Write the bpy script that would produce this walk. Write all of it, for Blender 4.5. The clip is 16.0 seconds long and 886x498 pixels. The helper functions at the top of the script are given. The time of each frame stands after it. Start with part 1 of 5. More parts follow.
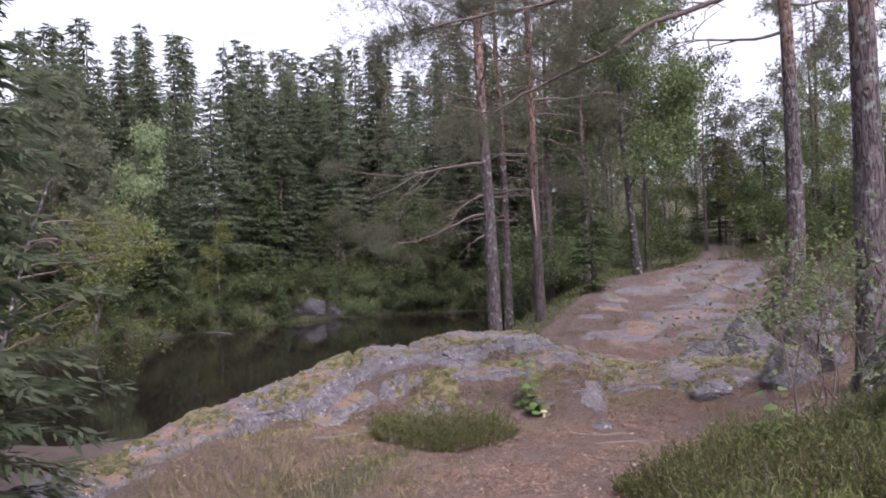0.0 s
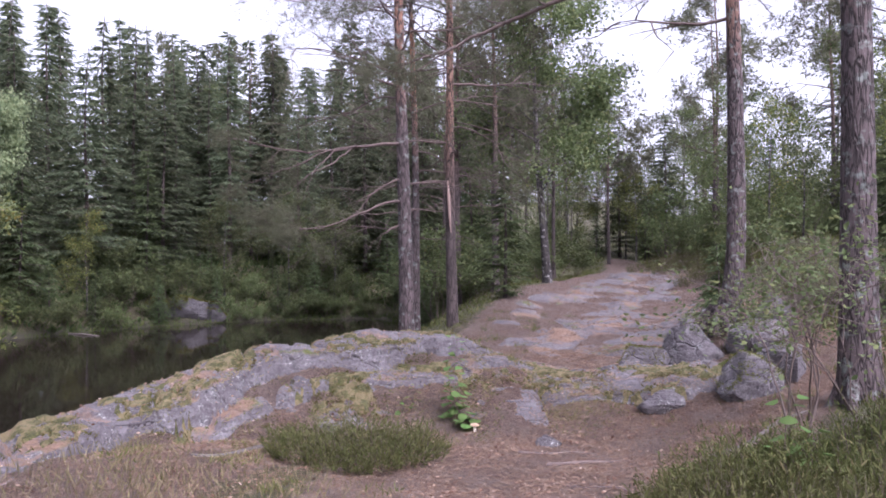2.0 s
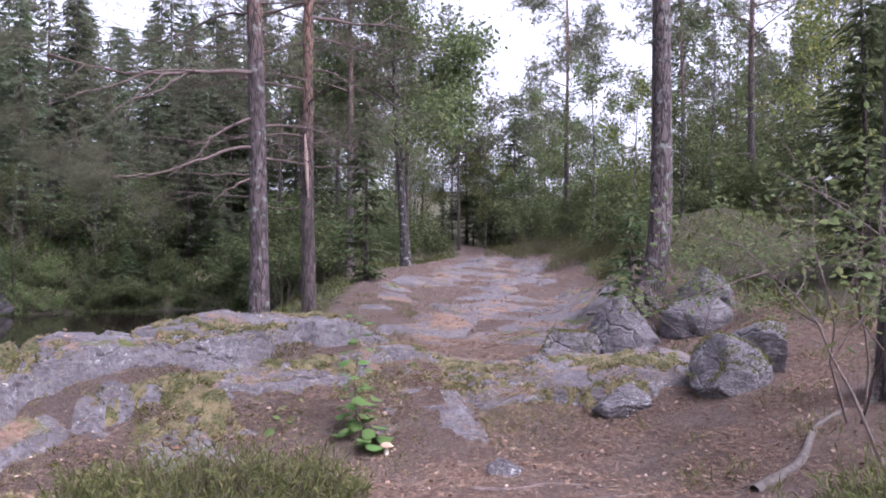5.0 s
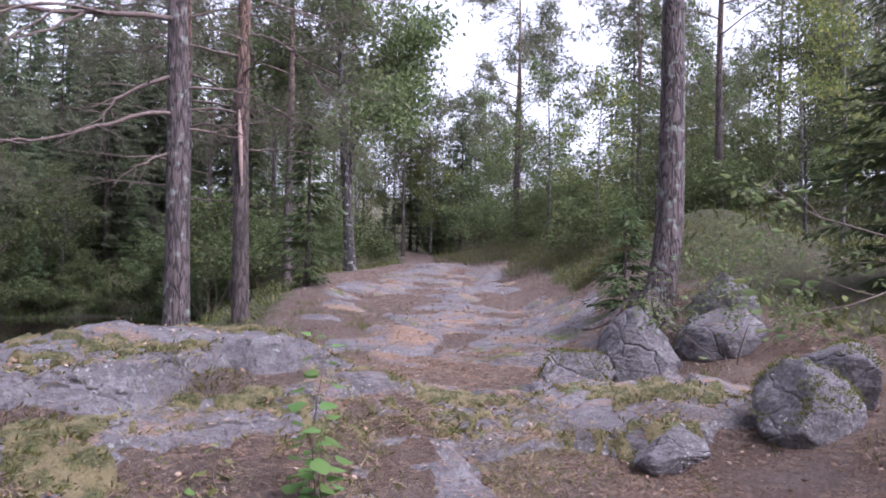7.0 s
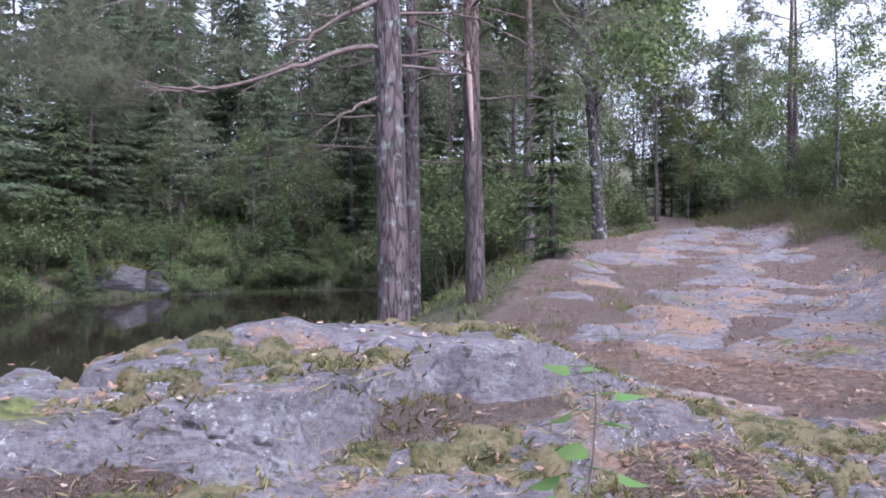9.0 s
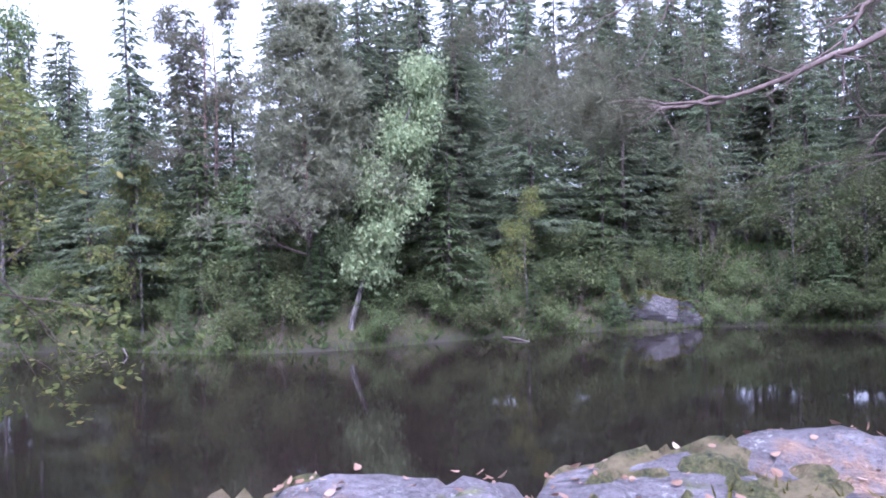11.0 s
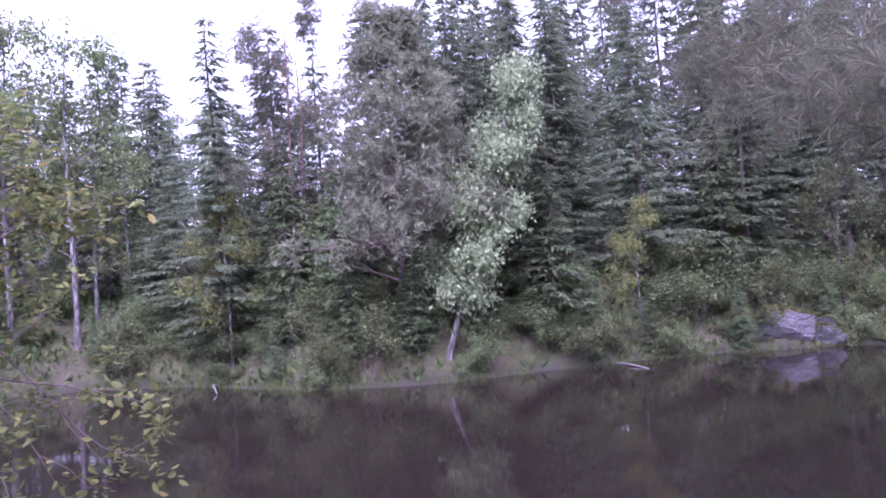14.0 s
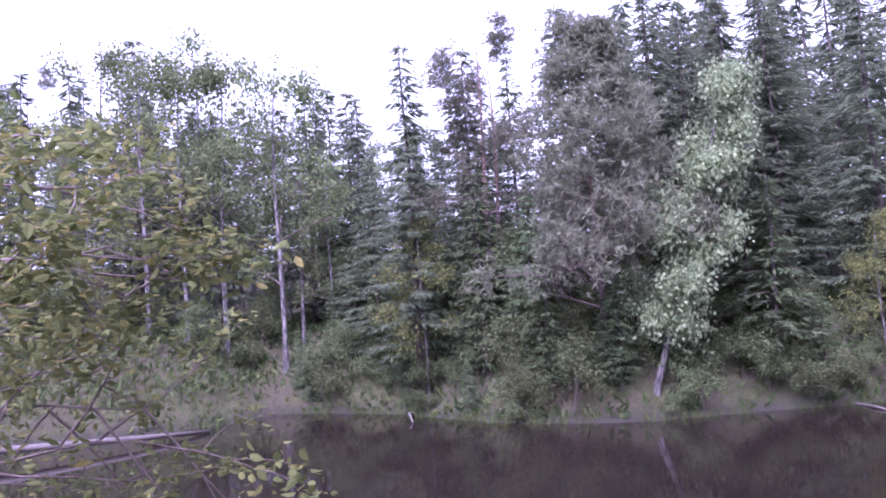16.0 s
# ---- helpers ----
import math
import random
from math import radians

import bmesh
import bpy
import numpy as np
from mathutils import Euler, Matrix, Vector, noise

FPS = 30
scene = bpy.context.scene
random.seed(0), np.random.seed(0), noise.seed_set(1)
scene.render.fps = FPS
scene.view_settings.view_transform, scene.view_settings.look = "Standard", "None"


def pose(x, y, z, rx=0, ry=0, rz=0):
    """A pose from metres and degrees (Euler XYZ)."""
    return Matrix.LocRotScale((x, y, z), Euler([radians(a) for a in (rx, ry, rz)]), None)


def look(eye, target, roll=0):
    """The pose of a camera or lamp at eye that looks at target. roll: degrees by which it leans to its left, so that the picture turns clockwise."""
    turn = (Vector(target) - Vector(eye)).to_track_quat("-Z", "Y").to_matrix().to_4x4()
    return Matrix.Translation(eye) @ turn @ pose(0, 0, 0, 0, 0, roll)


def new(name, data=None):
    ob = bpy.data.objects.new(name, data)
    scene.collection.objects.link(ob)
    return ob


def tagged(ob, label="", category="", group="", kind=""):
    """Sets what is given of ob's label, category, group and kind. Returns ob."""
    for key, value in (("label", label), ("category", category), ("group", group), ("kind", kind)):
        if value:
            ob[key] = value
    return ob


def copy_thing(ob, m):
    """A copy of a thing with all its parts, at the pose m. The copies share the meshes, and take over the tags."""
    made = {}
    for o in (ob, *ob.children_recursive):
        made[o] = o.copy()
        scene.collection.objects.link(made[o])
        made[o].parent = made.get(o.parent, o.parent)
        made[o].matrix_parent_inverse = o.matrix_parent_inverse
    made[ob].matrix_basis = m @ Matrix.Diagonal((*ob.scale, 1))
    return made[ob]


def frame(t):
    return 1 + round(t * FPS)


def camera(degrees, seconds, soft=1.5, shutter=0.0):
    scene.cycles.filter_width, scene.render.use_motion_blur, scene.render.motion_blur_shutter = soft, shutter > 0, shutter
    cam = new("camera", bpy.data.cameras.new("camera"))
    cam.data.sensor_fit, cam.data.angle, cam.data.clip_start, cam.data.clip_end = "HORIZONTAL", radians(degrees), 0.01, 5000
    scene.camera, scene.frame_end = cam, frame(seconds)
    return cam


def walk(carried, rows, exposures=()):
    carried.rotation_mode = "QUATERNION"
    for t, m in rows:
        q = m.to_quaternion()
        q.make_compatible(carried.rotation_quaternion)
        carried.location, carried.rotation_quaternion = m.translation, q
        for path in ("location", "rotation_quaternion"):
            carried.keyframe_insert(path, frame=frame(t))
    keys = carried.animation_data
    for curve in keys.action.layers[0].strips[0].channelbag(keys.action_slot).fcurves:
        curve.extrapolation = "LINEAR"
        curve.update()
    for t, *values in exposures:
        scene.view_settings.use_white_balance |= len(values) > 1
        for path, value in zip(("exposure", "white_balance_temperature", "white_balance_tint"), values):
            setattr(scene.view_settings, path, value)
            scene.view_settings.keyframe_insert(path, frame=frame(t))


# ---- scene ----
cam = camera(58.2, 16.0, soft=1.8)
PATH = [
    (0, (-0.890, -3.040, 3.218), (-1.228, 1.948, 3.225), -2.49),
    (0.5, (-1.043, -2.374, 3.110), (-0.966, 2.625, 3.045), -0.79),
    (1, (-1.137, -1.895, 2.992), (-0.987, 3.102, 2.932), -0.25),
    (1.5, (-1.284, -1.415, 2.859), (-1.044, 3.579, 2.861), -0.11),
    (2, (-1.423, -0.944, 2.772), (-1.064, 4.043, 2.851), -0.37),
    (2.5, (-1.534, -0.434, 2.643), (-0.997, 4.534, 2.814), -0.66),
    (3, (-1.732, 0.101, 2.530), (-0.947, 5.036, 2.701), -0.49),
    (3.5, (-1.836, 0.653, 2.447), (-0.857, 5.555, 2.555), -0.29),
    (4, (-1.825, 1.243, 2.360), (-0.706, 6.116, 2.420), -0.33),
    (4.2, (-1.860, 1.496, 2.355), (-0.668, 6.352, 2.386), -0.12),
    (6.3, (-1.725, 4.029, 2.230), (-0.015, 8.726, 2.348), 0.28),
    (6.5, (-1.693, 4.253, 2.219), (0.049, 8.937, 2.362), 0.53),
    (7, (-1.569, 4.944, 2.197), (0.266, 9.594, 2.300), 0.96),
    (7.5, (-1.430, 5.591, 2.151), (0.455, 10.221, 2.084), 1.19),
    (8, (-1.297, 6.175, 2.144), (0.391, 10.878, 1.968), 1.04),
    (8.5, (-1.208, 6.764, 2.145), (0.018, 11.609, 1.986), 0.45),
    (9, (-1.085, 7.342, 2.172), (-0.723, 12.327, 2.073), -0.48),
    (9.5, (-1.079, 7.821, 2.208), (-1.755, 12.775, 2.189), -0.44),
    (10, (-1.060, 8.177, 2.257), (-2.783, 12.870, 2.318), -0.46),
    (10.2, (-1.054, 8.283, 2.257), (-3.147, 12.823, 2.337), -0.37),
    (12.3, (-1.902, 9.368, 2.507), (-4.847, 13.407, 2.640), -2.51),
    (12.5, (-1.990, 9.481, 2.528), (-4.960, 13.501, 2.670), -2.65),
    (13, (-2.195, 9.743, 2.582), (-5.233, 13.710, 2.750), -3.05),
    (13.5, (-2.399, 10.005, 2.636), (-5.512, 13.913, 2.828), -3.44),
    (14, (-2.575, 10.229, 2.690), (-5.766, 14.072, 2.906), -3.78),
    (14.5, (-2.750, 10.454, 2.744), (-6.037, 14.214, 2.988), -4.23),
    (15, (-2.926, 10.678, 2.798), (-6.403, 14.260, 3.077), -4.57),
    (15.5, (-3.101, 10.903, 2.853), (-6.835, 14.212, 3.192), -4.30),
    (16, (-3.277, 11.128, 2.907), (-7.310, 14.052, 3.325), -3.64),
]
walk(cam, [(t, look(e, a, r)) for t, e, a, r in PATH], [(0.0, 1.15, 5950, 28), (3.0, 1.5, 5700, 32), (8.0, 1.55, 5650, 26), (10.2, 2.1, 4980, 24), (12.3, 2.2, 5130, 58), (16.0, 2.1, 5130, 60)])

# ---------------- sky and sun: a bright overcast afternoon ----------------
world = bpy.data.worlds.new("overcast")
scene.world = world
world.use_nodes = True
wn = world.node_tree
wn.nodes.clear()
sky = wn.nodes.new("ShaderNodeTexSky")
sky.sky_type, sky.sun_disc = "NISHITA", False
sky.sun_elevation, sky.sun_rotation = radians(50), radians(146)
sky.air_density, sky.dust_density = 1.0, 4.0
pale = wn.nodes.new("ShaderNodeHueSaturation")
pale.inputs["Saturation"].default_value = 0.22
back = wn.nodes.new("ShaderNodeBackground")
back.inputs["Strength"].default_value = 0.15
wout = wn.nodes.new("ShaderNodeOutputWorld")
wn.links.new(sky.outputs[0], pale.inputs["Color"])
wn.links.new(pale.outputs[0], back.inputs["Color"])
wn.links.new(back.outputs[0], wout.inputs["Surface"])
sun = new("sun", bpy.data.lights.new("sun", "SUN"))
sun.data.energy, sun.data.angle, sun.data.color = 1.5, radians(35), (1.0, 0.96, 0.9)
sun.matrix_world = look((20, -30, 60), (20 - 40, -30 + 60, 60 - 86))

# ---------------- materials ----------------
def node_mat(name):
    m = bpy.data.materials.new(name)
    m.use_nodes = True
    t = m.node_tree
    return m, t, t.nodes["Principled BSDF"]

def nn(t, kind, **kw):
    n = t.nodes.new("ShaderNode" + kind)
    for k, v in kw.items():
        n.inputs[k.replace("_", " ")].default_value = v
    return n

def coords(t, scale=(1, 1, 1), space="Object"):
    tc = t.nodes.new("ShaderNodeTexCoord")
    mp = t.nodes.new("ShaderNodeMapping")
    mp.inputs["Scale"].default_value = scale
    t.links.new(tc.outputs[space], mp.inputs["Vector"])
    return mp.outputs[0]

def noise_tex(t, vec, scale, detail=6.0, rough=0.6, dist=0.0):
    n = nn(t, "TexNoise", Scale=scale, Detail=detail, Roughness=rough, Distortion=dist)
    t.links.new(vec, n.inputs["Vector"])
    return n.outputs["Fac"]

def ramp(t, fac, stops):
    r = t.nodes.new("ShaderNodeValToRGB")
    e = r.color_ramp.elements
    while len(e) < len(stops):
        e.new(0.5)
    for k, (p, c) in zip(e, stops):
        k.position, k.color = p, (*c, 1) if len(c) == 3 else c
    t.links.new(fac, r.inputs[0])
    return r.outputs[0]

def grey(t, fac, a, b):
    return ramp(t, fac, [(a, (0, 0, 0)), (b, (1, 1, 1))])

def mixc(t, fac, a, b, mode="MIX"):
    m = t.nodes.new("ShaderNodeMix")
    m.data_type, m.blend_type = "RGBA", mode
    for sock, v in ((m.inputs[0], fac), (m.inputs[6], a), (m.inputs[7], b)):
        if isinstance(v, (int, float)):
            sock.default_value = v
        elif isinstance(v, tuple):
            sock.default_value = (*v, 1)
        else:
            t.links.new(v, sock)
    return m.outputs[2]

def math_node(t, op, a, b):
    m = t.nodes.new("ShaderNodeMath")
    m.operation = op
    for sock, v in ((m.inputs[0], a), (m.inputs[1], b)):
        if isinstance(v, (int, float)):
            sock.default_value = v
        else:
            t.links.new(v, sock)
    return m.outputs[0]

def bump(t, p, height, strength=0.5, dist=0.05):
    b = nn(t, "Bump", Strength=strength, Distance=dist)
    t.links.new(height, b.inputs["Height"])
    t.links.new(b.outputs[0], p.inputs["Normal"])
    return b

def leaf_mat(name, dark, light, tip=None, glow=0.35, rough=0.55):
    """Foliage that lets light through; every leaf and every tree differs a little."""
    m, t, p = node_mat(name)
    geo = t.nodes.new("ShaderNodeNewGeometry")
    inf = t.nodes.new("ShaderNodeObjectInfo")
    stops = [(0.0, dark), (1.0, light)] if tip is None else [(0.0, dark), (0.8, light), (1.0, tip)]
    c = ramp(t, geo.outputs["Random Per Island"], stops)
    v = coords(t)
    c = mixc(t, math_node(t, "MULTIPLY", noise_tex(t, v, 0.9, 3), 0.45), c, tuple(x * 0.6 for x in dark))
    hs = nn(t, "HueSaturation")
    t.links.new(c, hs.inputs["Color"])
    t.links.new(math_node(t, "ADD", math_node(t, "MULTIPLY", inf.outputs["Random"], 0.03), 0.485), hs.inputs["Hue"])
    t.links.new(math_node(t, "ADD", math_node(t, "MULTIPLY", inf.outputs["Random"], 0.5), 0.75), hs.inputs["Value"])
    t.links.new(hs.outputs[0], p.inputs["Base Color"])
    p.inputs["Roughness"].default_value = rough + 0.15
    p.inputs["Specular IOR Level"].default_value = 0.2
    tr = nn(t, "BsdfTranslucent")
    t.links.new(hs.outputs[0], tr.inputs["Color"])
    mx = t.nodes.new("ShaderNodeMixShader")
    mx.inputs[0].default_value = glow
    t.links.new(p.outputs[0], mx.inputs[1])
    t.links.new(tr.outputs[0], mx.inputs[2])
    t.links.new(mx.outputs[0], t.nodes["Material Output"].inputs["Surface"])
    return m

def bark_mat(name, low, high, crack, change=(3.0, 6.0), scale=9.0, lichen=None):
    """Bark in upright plates; the upper trunk may take another colour, as pine bark does."""
    m, t, p = node_mat(name)
    v = coords(t, (1, 1, 0.28))
    cell = nn(t, "TexVoronoi", Scale=scale)
    cell.feature = "DISTANCE_TO_EDGE"
    warp = mixc(t, 0.12, v, nn(t, "TexNoise", Scale=14.0).outputs["Color"], "ADD")
    t.links.new(warp, cell.inputs["Vector"])
    plate = grey(t, cell.outputs["Distance"], 0.02, 0.16)
    z = t.nodes.new("ShaderNodeSeparateXYZ")
    t.links.new(coords(t), z.inputs[0])
    up = t.nodes.new("ShaderNodeMapRange")
    up.inputs["From Min"].default_value, up.inputs["From Max"].default_value = change
    wob = math_node(t, "ADD", z.outputs["Z"], math_node(t, "MULTIPLY", noise_tex(t, coords(t), 1.5), 2.0))
    t.links.new(wob, up.inputs["Value"])
    c = mixc(t, up.outputs[0], low, high)
    grain = noise_tex(t, coords(t, (1, 1, 0.4)), 26, 8, 0.7)
    c = mixc(t, grey(t, grain, 0.3, 0.75), mixc(t, 0.55, c, (0.02, 0.016, 0.014)), c)
    c = mixc(t, plate, crack, c)
    if lichen:
        c = mixc(t, grey(t, noise_tex(t, coords(t), 7, 5), 0.56, 0.66), c, lichen)
    t.links.new(c, p.inputs["Base Color"])
    p.inputs["Roughness"].default_value = 0.9
    bump(t, p, math_node(t, "ADD", plate, math_node(t, "MULTIPLY", grain, 0.6)), 0.8, 0.03)
    return m

def stone_mat(name, moss=0.5, tone=1.0):
    """Grey gneiss with a purple cast, pale and black lichen, moss and needle litter on its flats."""
    m, t, p = node_mat(name)
    v = coords(t)
    band = noise_tex(t, coords(t, (0.8, 2.2, 5.0)), 1.6, 8, 0.65, 0.6)
    c = ramp(t, band, [(0.3, (0.085, 0.076, 0.082)), (0.5, (0.135, 0.122, 0.13)), (0.72, (0.19, 0.175, 0.185))])
    c = mixc(t, grey(t, noise_tex(t, v, 38, 5, 0.7), 0.35, 0.7), mixc(t, 0.35, c, (0.09, 0.08, 0.085)), c)
    c = mixc(t, grey(t, noise_tex(t, v, 5.5, 6, 0.7), 0.55, 0.68), c, (0.21, 0.205, 0.212))
    dark = grey(t, noise_tex(t, v, 11, 4, 0.6), 0.62, 0.68)
    c = mixc(t, math_node(t, "MULTIPLY", dark, 0.85), c, (0.03, 0.028, 0.03))
    spot = grey(t, noise_tex(t, v, 60, 3, 0.8), 0.56, 0.64)
    c = mixc(t, math_node(t, "MULTIPLY", spot, 0.7), c, (0.05, 0.045, 0.045))
    pale = math_node(t, "MULTIPLY", grey(t, noise_tex(t, v, 26, 4, 0.7), 0.58, 0.63), grey(t, noise_tex(t, v, 2.0, 3), 0.45, 0.6))
    c = mixc(t, pale, c, (0.34, 0.35, 0.33))
    pits = nn(t, "TexVoronoi", Scale=17.0)
    t.links.new(v, pits.inputs["Vector"])
    pit = math_node(t, "MAXIMUM", grey(t, pits.outputs["Distance"], 0.08, 0.3), grey(t, noise_tex(t, v, 3.1, 3), 0.5, 0.56))
    c = mixc(t, pit, mixc(t, 0.5, c, (0.05, 0.045, 0.045)), c)
    c = mixc(t, 1.0, c, ramp(t, noise_tex(t, v, 27, 5, 0.75), [(0.36, (0.66, 0.65, 0.65)), (0.5, (1, 1, 1)), (0.66, (1.18, 1.17, 1.17))]), "MULTIPLY")
    c = mixc(t, 1.0, c, ramp(t, noise_tex(t, coords(t, (0.7, 2.4, 2.4)), 9, 6, 0.75, 0.8), [(0.34, (0.6, 0.59, 0.59)), (0.44, (1, 1, 1)), (0.64, (1.1, 1.1, 1.1))]), "MULTIPLY")
    geo = t.nodes.new("ShaderNodeNewGeometry")
    nz = t.nodes.new("ShaderNodeSeparateXYZ")
    t.links.new(geo.outputs["Normal"], nz.inputs[0])
    flat = grey(t, nz.outputs["Z"], 0.72, 0.93)
    patch = noise_tex(t, v, 1.3, 7, 0.68, 0.4)
    mossy = math_node(t, "MULTIPLY", flat, grey(t, patch, 0.66 - 0.2 * moss, 0.72 - 0.2 * moss))
    mc = ramp(t, noise_tex(t, v, 22, 5, 0.7), [(0.3, (0.035, 0.045, 0.012)), (0.55, (0.11, 0.125, 0.03)), (0.75, (0.22, 0.2, 0.07))])
    c = mixc(t, mossy, c, mc)
    lit = math_node(t, "MULTIPLY", flat, grey(t, noise_tex(t, v, 1.05, 6, 0.7, 0.8), 0.53, 0.6))
    lc = ramp(t, noise_tex(t, coords(t, (1, 2.5, 1)), 42, 4, 0.75, 1.2), [(0.3, (0.06, 0.035, 0.024)), (0.5, (0.2, 0.125, 0.085)), (0.7, (0.36, 0.26, 0.18))])
    c = mixc(t, lit, c, lc)
    if tone < 1:
        c = mixc(t, 1.0, c, (tone, tone, tone), "MULTIPLY")
    t.links.new(c, p.inputs["Base Color"])
    p.inputs["Roughness"].default_value = 0.86
    crack = nn(t, "TexVoronoi", Scale=1.1)
    crack.feature = "DISTANCE_TO_EDGE"
    t.links.new(mixc(t, 0.35, coords(t, (0.6, 1.5, 1)), nn(t, "TexNoise", Scale=3.0).outputs["Color"], "ADD"), crack.inputs["Vector"])
    h = math_node(t, "ADD", math_node(t, "MULTIPLY", band, 1.2), math_node(t, "MULTIPLY", noise_tex(t, v, 20, 7, 0.7), 0.7))
    h = math_node(t, "ADD", h, math_node(t, "MULTIPLY", grey(t, crack.outputs["Distance"], 0.0, 0.03), 0.6))
    h = math_node(t, "ADD", h, math_node(t, "MULTIPLY", pit, 0.15))
    bump(t, p, h, 0.8, 0.07)
    return m

def ground_mat():
    m, t, p = node_mat("forest_floor")
    v = coords(t)
    at = t.nodes.new("ShaderNodeAttribute")
    at.attribute_name = "trail"
    fine = noise_tex(t, coords(t, (1, 2.2, 1)), 34, 5, 0.75, 1.0)
    needles = ramp(t, fine, [(0.32, (0.045, 0.027, 0.021)), (0.46, (0.14, 0.088, 0.068)), (0.58, (0.21, 0.145, 0.115)), (0.7, (0.36, 0.28, 0.23))])
    needles = mixc(t, grey(t, noise_tex(t, v, 2.2, 5), 0.4, 0.7), needles, mixc(t, 0.5, needles, (0.22, 0.185, 0.17)))
    dead = ramp(t, noise_tex(t, coords(t, (2, 1, 1)), 18, 5, 0.7), [(0.3, (0.04, 0.035, 0.02)), (0.55, (0.095, 0.085, 0.044)), (0.75, (0.16, 0.14, 0.075))])
    moss = ramp(t, noise_tex(t, v, 9, 6, 0.7), [(0.3, (0.03, 0.035, 0.012)), (0.55, (0.085, 0.095, 0.028)), (0.75, (0.17, 0.155, 0.05))])
    wild = mixc(t, grey(t, noise_tex(t, v, 0.8, 6, 0.65), 0.42, 0.58), dead, moss)
    mask = math_node(t, "ADD", at.outputs["Fac"], math_node(t, "MULTIPLY", math_node(t, "SUBTRACT", noise_tex(t, v, 1.6, 5), 0.5), 1.3))
    c = mixc(t, grey(t, mask, 0.4, 0.6), wild, needles)
    grit = noise_tex(t, coords(t, (1.6, 1, 1)), 95, 3, 0.8, 0.8)
    c = mixc(t, grey(t, grit, 0.36, 0.46), mixc(t, 0.75, c, (0.02, 0.012, 0.01)), c)
    c = mixc(t, grey(t, grit, 0.6, 0.68), c, mixc(t, 0.7, c, (0.55, 0.45, 0.36)))
    zz = t.nodes.new("ShaderNodeSeparateXYZ")
    t.links.new(v, zz.inputs[0])
    wet = math_node(t, "ADD", zz.outputs["Z"], math_node(t, "MULTIPLY", noise_tex(t, v, 1.2, 4), 0.2))
    c = mixc(t, grey(t, wet, 0.2, 0.42), (0.05, 0.046, 0.028), c)
    t.links.new(c, p.inputs["Base Color"])
    p.inputs["Roughness"].default_value = 0.95
    bump(t, p, math_node(t, "ADD", math_node(t, "ADD", fine, grit), noise_tex(t, v, 12, 6)), 1.0, 0.06)
    return m

def moss_mat():
    m, t, p = node_mat("moss_mat")
    v = coords(t)
    f = noise_tex(t, v, 40, 6, 0.75, 0.5)
    c = ramp(t, f, [(0.34, (0.02, 0.022, 0.01)), (0.5, (0.075, 0.08, 0.026)), (0.66, (0.16, 0.15, 0.055))])
    c = mixc(t, grey(t, noise_tex(t, v, 7, 5), 0.44, 0.56), c, mixc(t, 0.6, c, (0.26, 0.2, 0.11)))
    t.links.new(c, p.inputs["Base Color"])
    p.inputs["Roughness"].default_value = 1.0
    bump(t, p, f, 1.0, 0.04)
    return m

def water_mat():
    m, t, p = node_mat("pond_water")
    p.inputs["Base Color"].default_value = (0.014, 0.0105, 0.0085, 1)
    p.inputs["Roughness"].default_value = 0.045
    p.inputs["IOR"].default_value = 1.33
    v = coords(t, (1, 1, 1))
    bump(t, p, noise_tex(t, v, 1.1, 3, 0.5), 0.06, 0.02)
    return m

def plain_mat(name, a, b, scale=12.0, rough=0.8, relief=0.3):
    m, t, p = node_mat(name)
    f = noise_tex(t, coords(t), scale, 6, 0.65)
    t.links.new(ramp(t, f, [(0.3, a), (0.7, b)]), p.inputs["Base Color"])
    p.inputs["Roughness"].default_value = rough
    bump(t, p, f, relief, 0.02)
    return m

M_PINE = bark_mat("pine_bark", (0.15, 0.115, 0.115), (0.4, 0.2, 0.12), (0.035, 0.027, 0.026), (5.5, 9.0), 13.0, (0.2, 0.22, 0.2))
M_PINE_DULL = bark_mat("dull_pine_bark", (0.14, 0.11, 0.105), (0.3, 0.19, 0.14), (0.04, 0.03, 0.03), (5.0, 10.0), 13.0)
M_PINE_RED = bark_mat("red_pine_bark", (0.13, 0.1, 0.095), (0.36, 0.21, 0.15), (0.035, 0.026, 0.024), (4.2, 7.0), 13.0)
M_SPRUCE = bark_mat("spruce_bark", (0.15, 0.12, 0.11), (0.17, 0.135, 0.12), (0.04, 0.03, 0.028), (2, 9), 18.0)
M_BIRCH = bark_mat("old_birch_bark", (0.07, 0.06, 0.058), (0.13, 0.115, 0.11), (0.02, 0.018, 0.018), (1, 5), 12.0, (0.32, 0.31, 0.3))
M_BIRCH_PALE = bark_mat("pale_birch_bark", (0.15, 0.135, 0.128), (0.23, 0.215, 0.2), (0.04, 0.035, 0.035), (0, 3), 8.0)
M_TWIG = plain_mat("twig_bark", (0.07, 0.05, 0.045), (0.17, 0.13, 0.11), 20.0)
M_LIMB = plain_mat("pine_limb_bark", (0.06, 0.043, 0.04), (0.17, 0.125, 0.11), 16.0, 0.85, 0.5)
M_DEADWOOD = plain_mat("dead_wood", (0.05, 0.043, 0.04), (0.16, 0.135, 0.12), 18.0)
M_NEEDLE = leaf_mat("spruce_needles", (0.085, 0.11, 0.07), (0.155, 0.185, 0.105), (0.185, 0.2, 0.11), 0.58)
M_NEEDLE_LIGHT = leaf_mat("young_spruce_needles", (0.07, 0.1, 0.05), (0.13, 0.17, 0.075), (0.16, 0.19, 0.085), 0.48)
